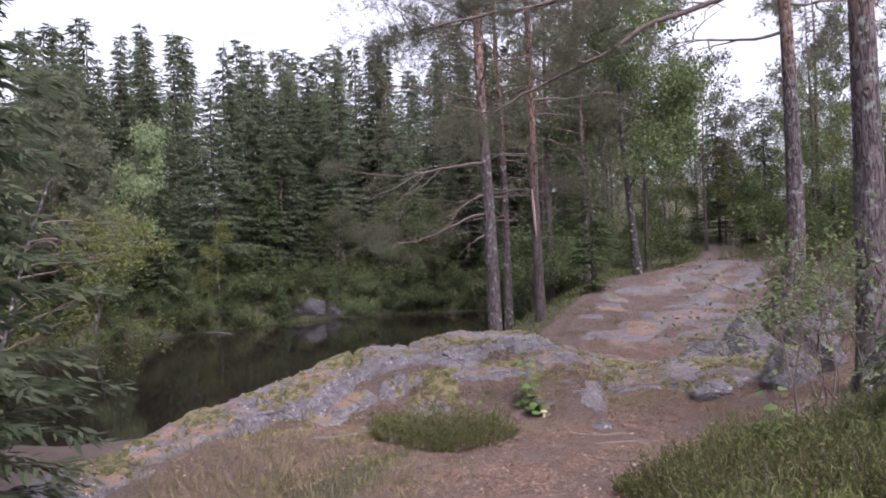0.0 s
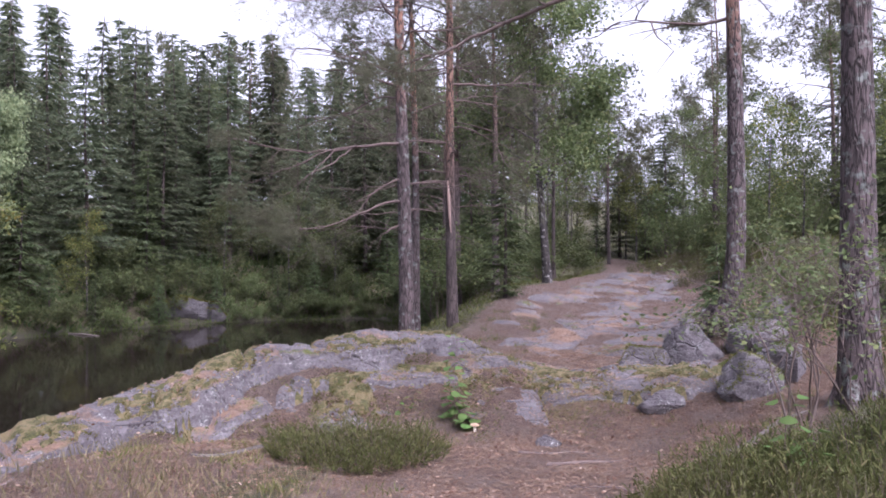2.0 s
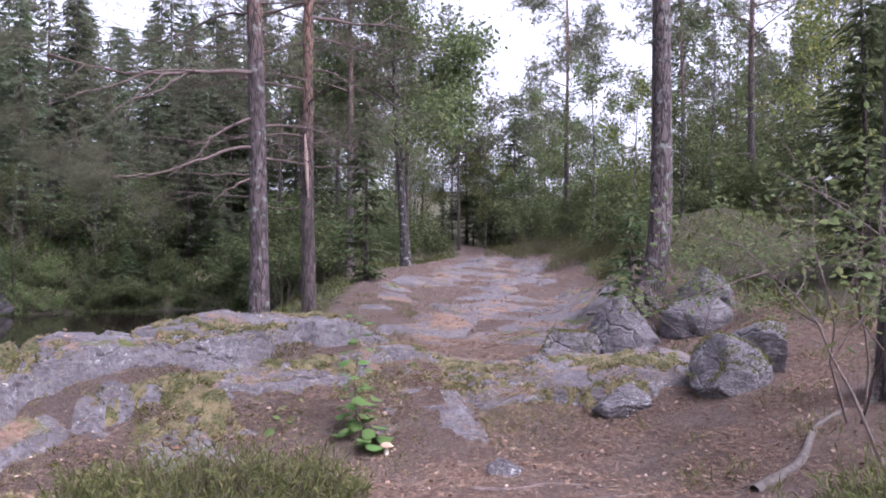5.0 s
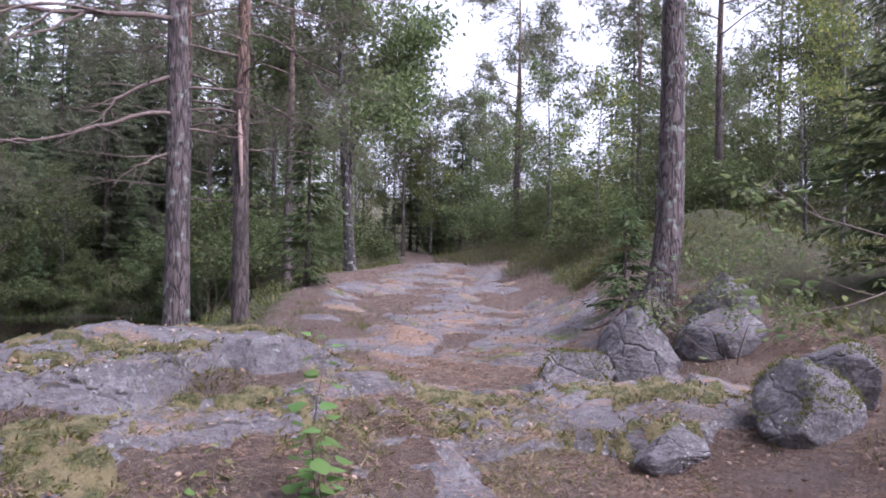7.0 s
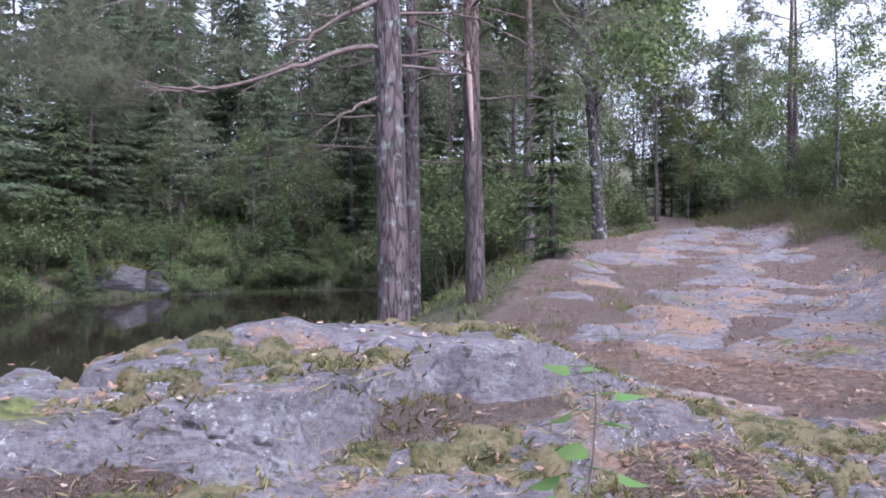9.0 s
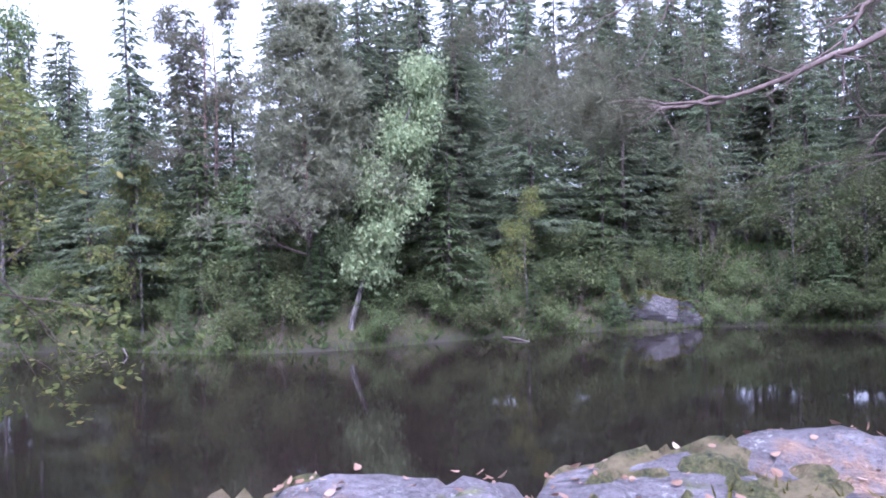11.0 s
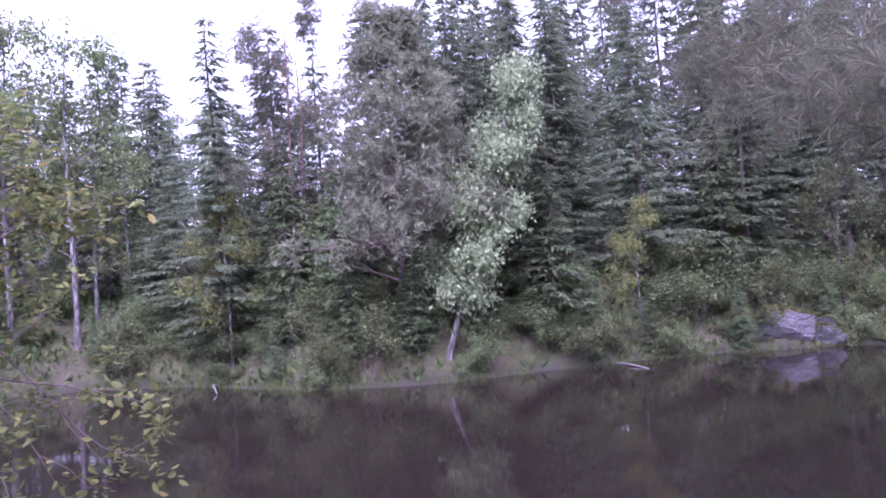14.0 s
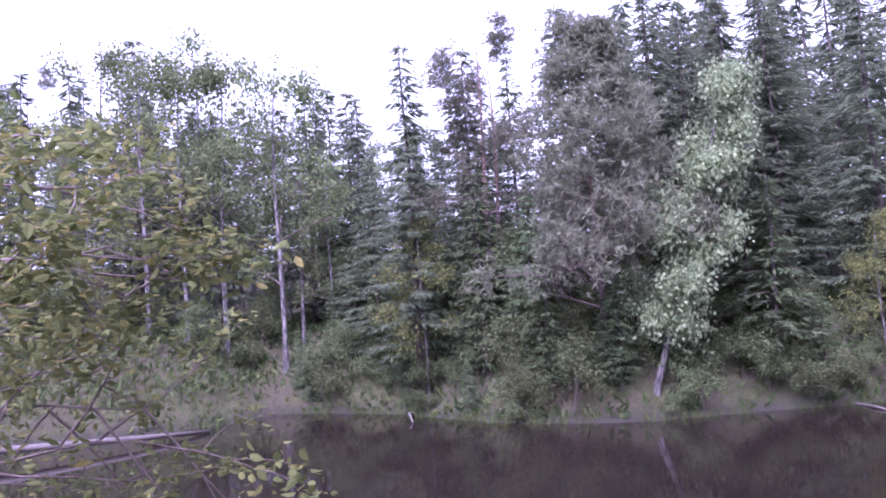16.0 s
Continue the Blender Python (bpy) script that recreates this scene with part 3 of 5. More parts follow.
put_rock("boulder", 3.95, 12.6, (0.55, 0.5, 0.6), 5, "cracked grey boulder with pale lichen beside the path", M_ROCK, 25, 0.3)
put_rock("boulder", 3.05, 12.6, (0.42, 0.5, 0.42), 9, "moss-covered boulder leaning on its neighbour", M_ROCK_MOSSY, 70, 0.3)
put_rock("boulder", 5.0, 12.7, (0.6, 0.55, 0.45), 12, "split grey rock under the pine's roots", M_ROCK, 10, 0.3)
put_rock("boulder", 3.7, 10.0, (0.5, 0.42, 0.44), 31, "dark cracked boulder with white lichen and moss", M_ROCK_MOSSY, 40, 0.25)
put_rock("boulder", 4.3, 10.3, (0.6, 0.5, 0.42), 35, "dark boulder capped with moss and litter", M_ROCK_MOSSY, 75, 0.3)
put_rock("boulder", 5.7, 13.3, (0.5, 0.4, 0.42), 37, "dark split rock between the pine's roots", M_ROCK, 120, 0.25)
put_rock("stone", 2.5, 10.2, (0.36, 0.22, 0.2), 21, "flat grey stone half sunk in needle litter", M_ROCK, 10, 0.3)
put_rock("stone", 0.54, 8.63, (0.16, 0.14, 0.09), 22, "small grey stone half sunk in the path", M_ROCK, 0, 0.35)
put_rock("shore_rock", -10.6, 36.3, (1.0, 0.6, 0.85), 47, "cracked grey rock face at the water's edge with moss on top", M_ROCK_DARK, 15, 0.25)
put_rock("shore_rock", -11.7, 36.0, (0.6, 0.45, 0.6), 48, "grey cracked rock standing by the waterline", M_ROCK_DARK, 70, 0.3)
put_rock("shore_rock", -9.5, 36.8, (0.7, 0.5, 0.6), 49, "moss-topped rock at the water's edge", M_ROCK_DARK, 0, 0.3)

# ---------------- trees ----------------
def trunk_path(r, height, radius, lean=(0, 0), wob=0.06, flare=1.5, n=14, tip=0.12):
    out = []
    ph = r.uniform(0, 6.28)
    for i in range(n):
        k = i / (n - 1)
        k = k ** 1.35
        z = height * k
        rad = radius * ((1 - k) * (1 - tip) + tip) * (1 + (flare - 1) * math.exp(-z / (radius * 2.2)))
        out.append((lean[0] * z + wob * math.sin(z * 0.5 + ph) * k * 2, lean[1] * z + wob * math.cos(z * 0.43 + ph) * k * 2, z - (0.25 if i == 0 else 0), rad))
    return out

def spruce(name, height, seed, spread=0.2, start=0.1, needles=None, dens=1.0, label="", spray=0.4):
    r, g = random.Random(seed), np.random.RandomState(seed)
    root = thing(name, label, "tree")
    tp = trunk_path(r, height, height * 0.0095 + 0.02)
    part("trunk", mesh_of("trunk", *tube([tp], 9), M_SPRUCE), root)
    bases, dirs, lens, wood = [], [], [], []
    z = height * start
    while z < height * 0.985:
        k = z / height
        full = height * spread * (1 - k) ** 0.85 * min(1, 0.35 + (k - start) * 5)
        for b in range(r.choice((5, 6, 7))):
            a = r.uniform(0, 6.283)
            L = full * r.uniform(0.65, 1.15) + 0.1
            rise = 0.25 + 0.7 * k ** 2
            m = max(2, int(L / 0.17 * dens))
            o = np.array([math.cos(a), math.sin(a), 0.0])
            side = np.array([-math.sin(a), math.cos(a), 0.0])
            tt = np.linspace(0.12, 1, m)
            pts = o * (tt * L)[:, None] + np.array([0, 0, 1.0]) * (z + rise * L * (tt * 0.5 - 0.72 * tt ** 2))[:, None]
            for sgn in (-1, 1, 0):
                dd = o * 0.75 + side * sgn * g.uniform(0.5, 1.1, m)[:, None] + np.array([0, 0, 1.0]) * g.uniform(-0.75, 0.05, m)[:, None]
                bases.append(pts + g.normal(0, 0.03, (m, 3)))
                dirs.append(dd)
                lens.append((spray * (1.15 - 0.6 * tt) + 0.08) * g.uniform(0.7, 1.25, m))
            if L > 0.7 and r.random() < 0.35:
                wood.append([(*pts[i], 0.012 * (1 - i / m) + 0.004) for i in range(0, m, max(1, m // 4))])
        z += height * 0.017 + 0.1 + r.uniform(0, 0.1)
    base, d, ln = np.concatenate(bases), unit(np.concatenate(dirs)), np.concatenate(lens)
    w = unit(np.cross(d, g.normal(0, 1, d.shape) + np.array([0, 0, 1.5])))
    v, f = blades(base, d, w, ln, ln * 0.22)
    part("crown", mesh_of("crown", v, f, needles or M_NEEDLE, False), root)
    if wood:
        part("branchwork", mesh_of("branchwork", *tube([q for q in wood if len(q) > 1], 3), M_TWIG), root)["kind"] = "stuff"
    return root

def limbs(r, start, direction, length, radius, depth, out, ends, droop=0.0, forks=3):
    p, d = Vector(start), Vector(direction).normalized()
    n = max(4, int(length / 0.28))
    pth = [(*p, radius)]
    for i in range(n):
        d = (d + Vector((r.gauss(0, 0.16), r.gauss(0, 0.16), r.gauss(0, 0.12) - droop))).normalized()
        p = p + d * length / n
        pth.append((*p, radius * (1 - 0.8 * (i + 1) / n)))
        if depth and i > n * 0.2 and r.random() < forks / n * 1.3:
            q = (d + Vector((r.gauss(0, 0.7), r.gauss(0, 0.7), r.gauss(0.1, 0.4)))).normalized()
            limbs(r, p, q, length * r.uniform(0.35, 0.6), radius * 0.5, depth - 1, out, ends, droop, forks)
        if depth <= 1 and i > n * 0.3:
            ends.append(tuple(p))
    ends.append(tuple(p))
    out.append(pth)

def leaf_cloud(g, ends, per, spread, size, aspect=0.62, hang=0.3):
    e = np.array(ends)
    base = np.repeat(e, per, axis=0) + g.normal(0, spread, (len(e) * per, 3))
    d = g.normal(0, 1, base.shape)
    d[:, 2] -= hang
    d = unit(d)
    w = unit(np.cross(d, g.normal(0, 1, base.shape)))
    s = size * g.uniform(0.6, 1.25, len(base))
    return blades(base, d, w, s, s * aspect, 0.12)

def needle_tufts(g, ends, per, spread, size, n=9, thin=0.09):
    e = np.array(ends)
    c = np.repeat(e, per, axis=0) + g.normal(0, spread, (len(e) * per, 3))
    ax = unit(g.normal(0, 1, c.shape) + np.array([0, 0, 0.5]))
    base = np.repeat(c, n, axis=0)
    d = unit(np.repeat(ax, n, axis=0) * 0.9 + g.normal(0, 0.75, base.shape))
    w = unit(np.cross(d, g.normal(0, 1, base.shape)))
    s = size * g.uniform(0.7, 1.2, len(base))
    return blades(base, d, w, s, s * thin)

def leafy_tree(name, height, seed, radius, leaf=0.1, per=7, bark=None, leaves=None, lean=(0, 0), start=0.25, spread=0.28, label="", width=0.2, droop=0.02, hang=0.3, category="tree", n_limb=15):
    r, g = random.Random(seed), np.random.RandomState(seed)
    root = thing(name, label, category)
    tp = trunk_path(r, height, radius, lean, 0.08, 1.4)
    part("trunk", mesh_of("trunk", *tube([tp], 9), bark or M_BIRCH), root)
    out, ends = [], []
    for i in range(n_limb):
        k = start + (0.97 - start) * (i + r.random() * 0.6) / n_limb
        z = height * k
        a = r.uniform(0, 6.283)
        L = height * spread * (1.05 - k) ** 0.6 * min(1.0, 0.5 + (k - start) * 3)
        limbs(r, (lean[0] * z, lean[1] * z, z), (math.cos(a), math.sin(a), 0.75), L, radius * 0.35 * (1.1 - k), 2, out, ends, droop, 4)
    ends += [(lean[0] * height, lean[1] * height, height)]
    part("branchwork", mesh_of("branchwork", *tube(out, 4), M_TWIG if radius < 0.1 else (bark or M_BIRCH)), root)["kind"] = "stuff"
    v, f = leaf_cloud(g, ends, per, width, leaf, 0.62, hang)
    part("crown", mesh_of("crown", v, f, leaves or M_LEAF, False), root)
    return root

def pine(name, height, seed, radius, start=0.55, label="", bark=None, per=3, lean=(0, 0), n_limb=16, spread=0.2, tuft=0.2, size=0.28, thin=0.16, taper=0.5):
    r, g = random.Random(seed), np.random.RandomState(seed)
    root = thing(name, label, "tree")
    tp = trunk_path(r, height, radius, lean, 0.05, 1.35, 20)
    part("trunk", mesh_of("trunk", *tube([tp], 14), bark or M_PINE), root)
    out, ends = [], []
    for i in range(n_limb):
        k = start + (0.98 - start) * (i + r.random() * 0.5) / n_limb
        z = height * k
        a = r.uniform(0, 6.283)
        L = height * spread * (1.15 - k) ** taper
        limbs(r, (lean[0] * z, lean[1] * z, z), (math.cos(a), math.sin(a), 0.35), L, radius * 0.3 * (1.1 - k) + 0.008, 2, out, ends, -0.02, 4)
    part("branchwork", mesh_of("branchwork", *tube(out, 4), M_LIMB), root)["kind"] = "stuff"
    v, f = needle_tufts(g, ends, per, tuft, size, 6, thin)
    part("crown", mesh_of("crown", v, f, M_PINENEEDLE, False), root)
    return root

def plant(ob, x, y, turn=0.0, scale=1.0, sink=0.05):
    return copy_thing(ob, pose(x, y, top_of(x, y) - sink, 0, 0, turn) @ Matrix.Scale(scale / ob.scale[0], 4))

def settle(ob, x, y, turn=0.0, scale=1.0, sink=0.05):
    ob.matrix_basis = pose(x, y, top_of(x, y) - sink, 0, 0, turn) @ Matrix.Scale(scale, 4)
    return ob

rnd = random.Random(4)
spruces = [spruce("spruce", 15, 1, 0.235, 0.05, label="tall dark green spruce standing in the forest"),
           spruce("spruce", 13.5, 2, 0.27, 0.03, label="tall dark green spruce with drooping boughs"),
           spruce("spruce", 16, 3, 0.21, 0.12, label="tall thin spruce with a bare lower trunk")]
young = [spruce("young_spruce", 6.5, 5, 0.22, 0.05, M_NEEDLE_LIGHT, 1.5, "young bright green spruce near the shore", 0.26),
         spruce("young_spruce", 4.5, 6, 0.26, 0.03, M_NEEDLE_LIGHT, 1.5, "young bright green spruce among the trees", 0.22)]
pines = [pine("pine", 15, 11, 0.14, 0.4, "tall slim pine with reddish bark and a grey-green crown", M_PINE_DULL, 2),
         pine("pine", 13, 12, 0.11, 0.3, "slim pine with a broad grey-green crown", M_PINE_DULL, 2, spread=0.23)]
birches = [leafy_tree("birch", 9.5, 21, 0.09, 0.13, 7, M_BIRCH_PALE, M_LEAF, label="slender green birch in the forest"),
           leafy_tree("birch", 7, 22, 0.06, 0.12, 6, M_BIRCH_PALE, M_LEAF_YELLOW, label="small birch with yellowing leaves"),
           leafy_tree("birch", 6, 23, 0.06, 0.12, 6, M_BIRCH, M_SHRUB, spread=0.34, label="bushy green deciduous tree by the water")]
back_spruces = [spruce("spruce", 15.5, 7, 0.24, 0.08, dens=0.5, label="tall dark spruce deep in the forest", spray=0.62),
                spruce("spruce", 17, 8, 0.22, 0.12, dens=0.5, label="very tall spruce deep in the forest", spray=0.62)]
first = {}
HEIGHT = {}
for group_of, tall in ((spruces, (15, 13.5, 16)), (young, (6.5, 4.5)), (pines, (15, 13)), (birches, (9.5, 7, 6)), (back_spruces, (15.5, 17))):
    for one, h in zip(group_of, tall):
        HEIGHT[one.name] = h

def wood_top(x, y):
    """How high the wood across the pond reaches: low to the west, tall to the north."""
    az, q = math.atan2(x + 2.2, y - 9.7), math.hypot(x + 2.2, y - 9.7)
    if az < -1.02:
        return 2.6 + q * rnd.uniform(0.24, 0.31)
    if az < -0.7:
        return 2.6 + q * rnd.uniform(0.17, 0.25)
    return 2.6 + q * rnd.uniform(0.3, 0.385)

def grow(ob, x, y, scale=1.0, turn=None, limit=False):
    turn = rnd.uniform(0, 360) if turn is None else turn
    if limit and ob.name in HEIGHT:
        scale = max(0.3, min(scale, (wood_top(x, y) - float(land(x, y))) / HEIGHT[ob.name]))
    tagged(ob, group="undergrowth bushes" if "bush" in ob.name else "trees of the wood")
    if ob.name not in first:
        first[ob.name] = True
        return settle(ob, x, y, turn, scale)
    return plant(ob, x, y, turn, scale)

# the far shore: chosen trees first, then the wood behind them
tip = leafy_tree("birch", 8.6, 25, 0.09, 0.13, 17, M_BIRCH_PALE, M_LEAF_PALE, (0.31, 0.03), 0.15, 0.13, "leaning pale green birch over the water", 0.2, 0.12, 1.5, n_limb=30)
settle(tip, -17.0, 27.5, 38)
feather = pine("pine", 9.6, 14, 0.1, 0.18, "feathery grey-green pine with a red trunk on the mound", M_PINE_RED, 3, n_limb=56, spread=0.27, tuft=0.2, size=0.24, taper=1.1)
settle(feather, -18.0, 26.9, 0)
spots = [(pines[0], -22.8, 27.1, 0.68), (pines[0], -23.2, 27.9, 0.62), (young[0], -21.9, 26.0, 1.0), (young[0], -20.2, 26.4, 0.75), (young[1], -19.2, 25.9, 0.8),
         (birches[1], -23.6, 25.0, 0.8), (birches[1], -13.9, 33.4, 0.62), (birches[2], -9.2, 38.2, 0.75), (birches[2], -6.2, 39.0, 0.85), (birches[2], -4.0, 39.2, 0.8), (young[1], -15.6, 31.0, 1.2), (spruces[1], -16.6, 31.4, 0.6),
         (young[0], -12.6, 37.2, 1.0), (spruces[0], -26.5, 29.5, 1.0), (spruces[2], -28.5, 28.5, 0.95), (birches[0], -31, 24.5, 1.0), (birches[0], -35, 22, 1.3), (birches[0], -29.5, 25.0, 0.7), (birches[0], -38, 19, 1.3), (spruces[1], -40, 21, 1.0),
         (spruces[0], -19.5, 31.5, 1.0), (spruces[0], -21, 33.5, 1.05), (spruces[1], -14.8, 35.8, 1.05), (spruces[0], -17.5, 35, 1.05), (spruces[1], -12.2, 38.6, 1.0), (spruces[2], -9.5, 41, 1.0), (spruces[0], -6, 41.5, 1.0), (spruces[1], -2.5, 41.5, 0.95), (spruces[0], -12.5, 42, 1.1), (spruces[2], -15.5, 40, 1.1), (spruces[0], -19.5, 38.5, 1.1), (spruces[1], -23.5, 35, 1.15), (spruces[2], -4.5, 45, 1.1), (spruces[0], -0.5, 46, 1.1), (spruces[1], -8, 46, 1.2), (spruces[0], -30, 33, 1.15), (spruces[1], -33, 28, 1.1)]
for ob, x, y, s in spots:
    grow(ob, x, y, s, None, y > 24 and ob is not pines[0])
# the spires that stand out against the sky
spires = [(spruces[0], -24.3, 25.2, 12.0), (spruces[1], -24.7, 28.0, 12.4), (spruces[0], -25.2, 30.5, 12.6), (spruces[1], -23.9, 31.9, 14.4), (spruces[0], -23.6, 34.9, 13.9), (spruces[1], -19.4, 33.1, 12.6), (spruces[0], -18.9, 34.6, 13.9), (spruces[1], -18.3, 36.2, 14.8), (birches[0], -30.1, 23.3, 12.8), (birches[0], -31.8, 21.8, 13.3), (birches[0], -32.3, 20.5, 13.3), (birches[0], -31.8, 19.0, 12.8), (spruces[1], -34.0, 26.5, 13.4), (spruces[0], -31.3, 27.4, 12.3)]
for ob, x, y, top in spires:
    grow(ob, x, y, (top - float(land(x, y))) / HEIGHT[ob.name])
taken = [(x, y) for _, x, y, _ in spots + spires]
for _ in range(2500):
    if len(taken) > 225:
        break
    x, y = rnd.uniform(-66, 6), rnd.uniform(2, 70)
    sd = float(shore_distance(x, y))
    if sd < 2.2 or sd > 26 or (x > 1 and y < 44) or (x > -27 and y < 21) or min((x - a) ** 2 + (y - b) ** 2 for a, b in taken) < (2.0 if sd < 12 else 5.0):
        continue
    taken.append((x, y))
    k = rnd.random()
    if sd < 6:
        grow(rnd.choice(birches + young + spruces[1:2]), x, y, rnd.uniform(0.35, 0.7), None, True)
    else:
        grow(rnd.choice(spruces if sd < 9 else back_spruces) if k < 0.78 else rnd.choice(pines) if k < 0.88 else birches[0], x, y, rnd.uniform(0.85, 1.15), None, True)

# the wood along the path and up the hill
hill = [(pines[0], 2.3, 25.9, 0.9), (pines[1], 5.7, 32.5, 0.9), (pines[1], 10.0, 39.2, 0.8), (pines[0], 16.2, 40.2, 1.0), (pines[0], 1.2, 28.0, 1.0), (pines[1], 3.6, 36, 1.0),
        (birches[0], 14, 33, 0.8), (birches[0], 17, 29, 0.9), (birches[1], 12.5, 27, 0.8), (birches[0], 20, 26, 0.9), (spruces[1], 14, 42, 0.6), (spruces[0], 12, 44, 0.6), (birches[0], 11.5, 47, 0.8), (birches[1], 9.2, 44, 0.7),
        (birches[2], 18, 48, 1.2), (birches[2], 21, 50, 1.2), (birches[0], 20, 55, 1.0), (birches[2], 24, 54, 1.3), (birches[0], 25, 50, 0.9), (birches[2], 16, 52, 1.2), (young[0], 22, 46, 0.9), (birches[2], 12.2, 43.5, 0.8), (young[1], 10.4, 43.2, 0.6), (birches[2], 13.5, 44, 0.8), (young[1], 14.2, 45.5, 0.8), (birches[2], 9.2, 45.5, 0.7), (birches[2], 11.5, 45, 0.7), (birches[0], 8.5, 42, 0.9), (birches[0], 13, 50, 1.0), (birches[2], 10, 46, 1.0), (birches[0], 17, 47, 1.0), (birches[2], 6.5, 38, 0.9), (birches[2], 15, 45, 0.9), (birches[1], 12, 41, 0.8), (birches[2], 11, 22, 0.7), (birches[2], 14, 20, 0.8), (pines[0], 19, 34, 0.9), (pines[1], 23, 30, 1.0)]
for ob, x, y, s in hill:
    grow(ob, x, y, s)
taken += [(x, y) for _, x, y, _ in hill]
for _ in range(2500):
    if len(taken) > 360:
        break
    x, y = rnd.uniform(0, 55), rnd.uniform(6, 75)
    d = x - float(np.interp(y, TRAIL_Y, TRAIL_X))
    ang = math.atan2(x + 1.5, y - 5)
    if shore_distance(np.array(x), np.array(y)) < 1.5 or abs(d) < 3.5 or (d > 0 and (x < 9 or y < 14)) or min((x - a) ** 2 + (y - b) ** 2 for a, b in taken) < 4.5:
        continue
    if 0.4 < ang < 0.52 and y < 62 and d > 0 and rnd.random() < 0.6:
        continue
    taken.append((x, y))
    k = rnd.random()
    grow(rnd.choice(pines) if k < 0.4 else rnd.choice(birches) if k < 0.75 else rnd.choice(back_spruces + young), x, y, rnd.uniform(0.7, 1.05))
# behind and beside the walker, out of view but in the mirror of the pond
for _ in range(60):
    x, y = rnd.uniform(-60, 30), rnd.uniform(-45, 8)
    if shore_distance(np.array(x), np.array(y)) > 2 and (x > 9 or y < -9 or x < -20):
        grow(rnd.choice(back_spruces), x, y, rnd.uniform(0.9, 1.1))

# ---------------- the pines on the near bank ----------------
def near_pine(x, y, z, radius, height, seed, label, bark, lean=(0, 0), limb_specs=(), curves=(), crown_start=0.45, roots=0, n_limb=12, per=4, sweep=0.0):
    r, g = random.Random(seed), np.random.RandomState(seed)
    root = thing("pine", label, "tree", at=(x, y, z))
    tp = trunk_path(r, height, radius, lean, 0.05, 1.25, 26)
    tp = [(a + sweep * (1 - math.exp(-max(c, 0) / 0.7)), b, c, q) for a, b, c, q in tp]
    part("trunk", mesh_of("trunk", *tube([tp], 22), bark), root)
    def axis_at(h):
        a = np.array(tp)
        return tuple(np.interp(h, a[:, 2], a[:, k]) for k in range(3))
    for i, (h, ang, L, rad, droop, green) in enumerate(limb_specs):
        out, ends = [], []
        limbs(r, axis_at(h), (math.cos(radians(ang)), math.sin(radians(ang)), 0.12), L, rad, 2, out, ends, droop, 5)
        part("limb", mesh_of("limb", *tube(out, 6), M_LIMB), root)
        if green:
            v, f = needle_tufts(g, ends[len(ends) // 3:], green, 0.12, 0.11, 12, 0.045)
            part("needles", mesh_of("needles", v, f, M_PINENEEDLE, False), root)
    for pts, rad, green in curves:
        # a limb along a known bend, with side twigs and needle tufts towards its end
        out, ends = [], []
        loc = [Vector(p) - Vector((x, y, z)) for p in pts]
        fine = []
        for i in range(len(loc) - 1):
            for s in range(4):
                k = (i + s / 4) / (len(loc) - 1)
                p = loc[i].lerp(loc[i + 1], s / 4) + Vector((r.gauss(0, 0.012), r.gauss(0, 0.012), r.gauss(0, 0.012)))
                fine.append((*p, rad * (1 - 0.75 * k)))
                if k > 0.25 and r.random() < 0.55:
                    d = (loc[i + 1] - loc[i]).normalized() + Vector((r.gauss(0, 0.6), r.gauss(0, 0.6), r.gauss(0, 0.55)))
                    limbs(r, p, d, r.uniform(0.3, 0.6), rad * 0.3, 1, out, ends if k > 0.45 else [], 0.02, 6)
        out.append(fine + [(*loc[-1], rad * 0.2)])
        limbs(r, loc[-1], loc[-1] - loc[-2], 0.5, rad * 0.25, 2, out, ends, 0.01, 6)
        part("limb", mesh_of("limb", *tube(out, 7), M_LIMB), root)
        if green and ends:
            v, f = needle_tufts(g, ends, green, 0.08, 0.09, 14, 0.04)
            part("needles", mesh_of("needles", v, f, M_PINENEEDLE, False), root)["kind"] = "stuff"
    out, ends = [], []
    for i in range(n_limb):
        k = crown_start + (0.97 - crown_start) * (i + r.random() * 0.5) / n_limb
        a = r.uniform(0, 6.283)
        limbs(r, axis_at(height * k), (math.cos(a), math.sin(a), 0.3), height * 0.17 * (1.2 - k) + 0.6, 0.05 * (1.1 - k), 2, out, ends, -0.02, 4)
    part("branchwork", mesh_of("branchwork", *tube(out, 5), M_LIMB), root)["kind"] = "stuff"
    v, f = needle_tufts(g, ends, per, 0.16, 0.16, 8, 0.07)
    part("crown", mesh_of("crown", v, f, M_PINENEEDLE, False), root)
    for i in range(roots):
        a = 6.283 * i / roots + r.uniform(-0.3, 0.3)
        L = r.uniform(0.35, 0.8)
        pth = []
        for k in range(7):
            s = k / 6
            px, py = math.cos(a + 0.4 * s) * (radius * 0.6 + L * s), math.sin(a + 0.4 * s) * (radius * 0.6 + L * s)
            pth.append((px, py, max(0.42 * (1 - s) ** 2.2, top_of(x + px, y + py) - z + 0.02) - 0.08 * s, radius * 0.42 * (1 - 0.75 * s)))
        part("root", mesh_of("root", *tube([pth], 8), bark), root)
    return root

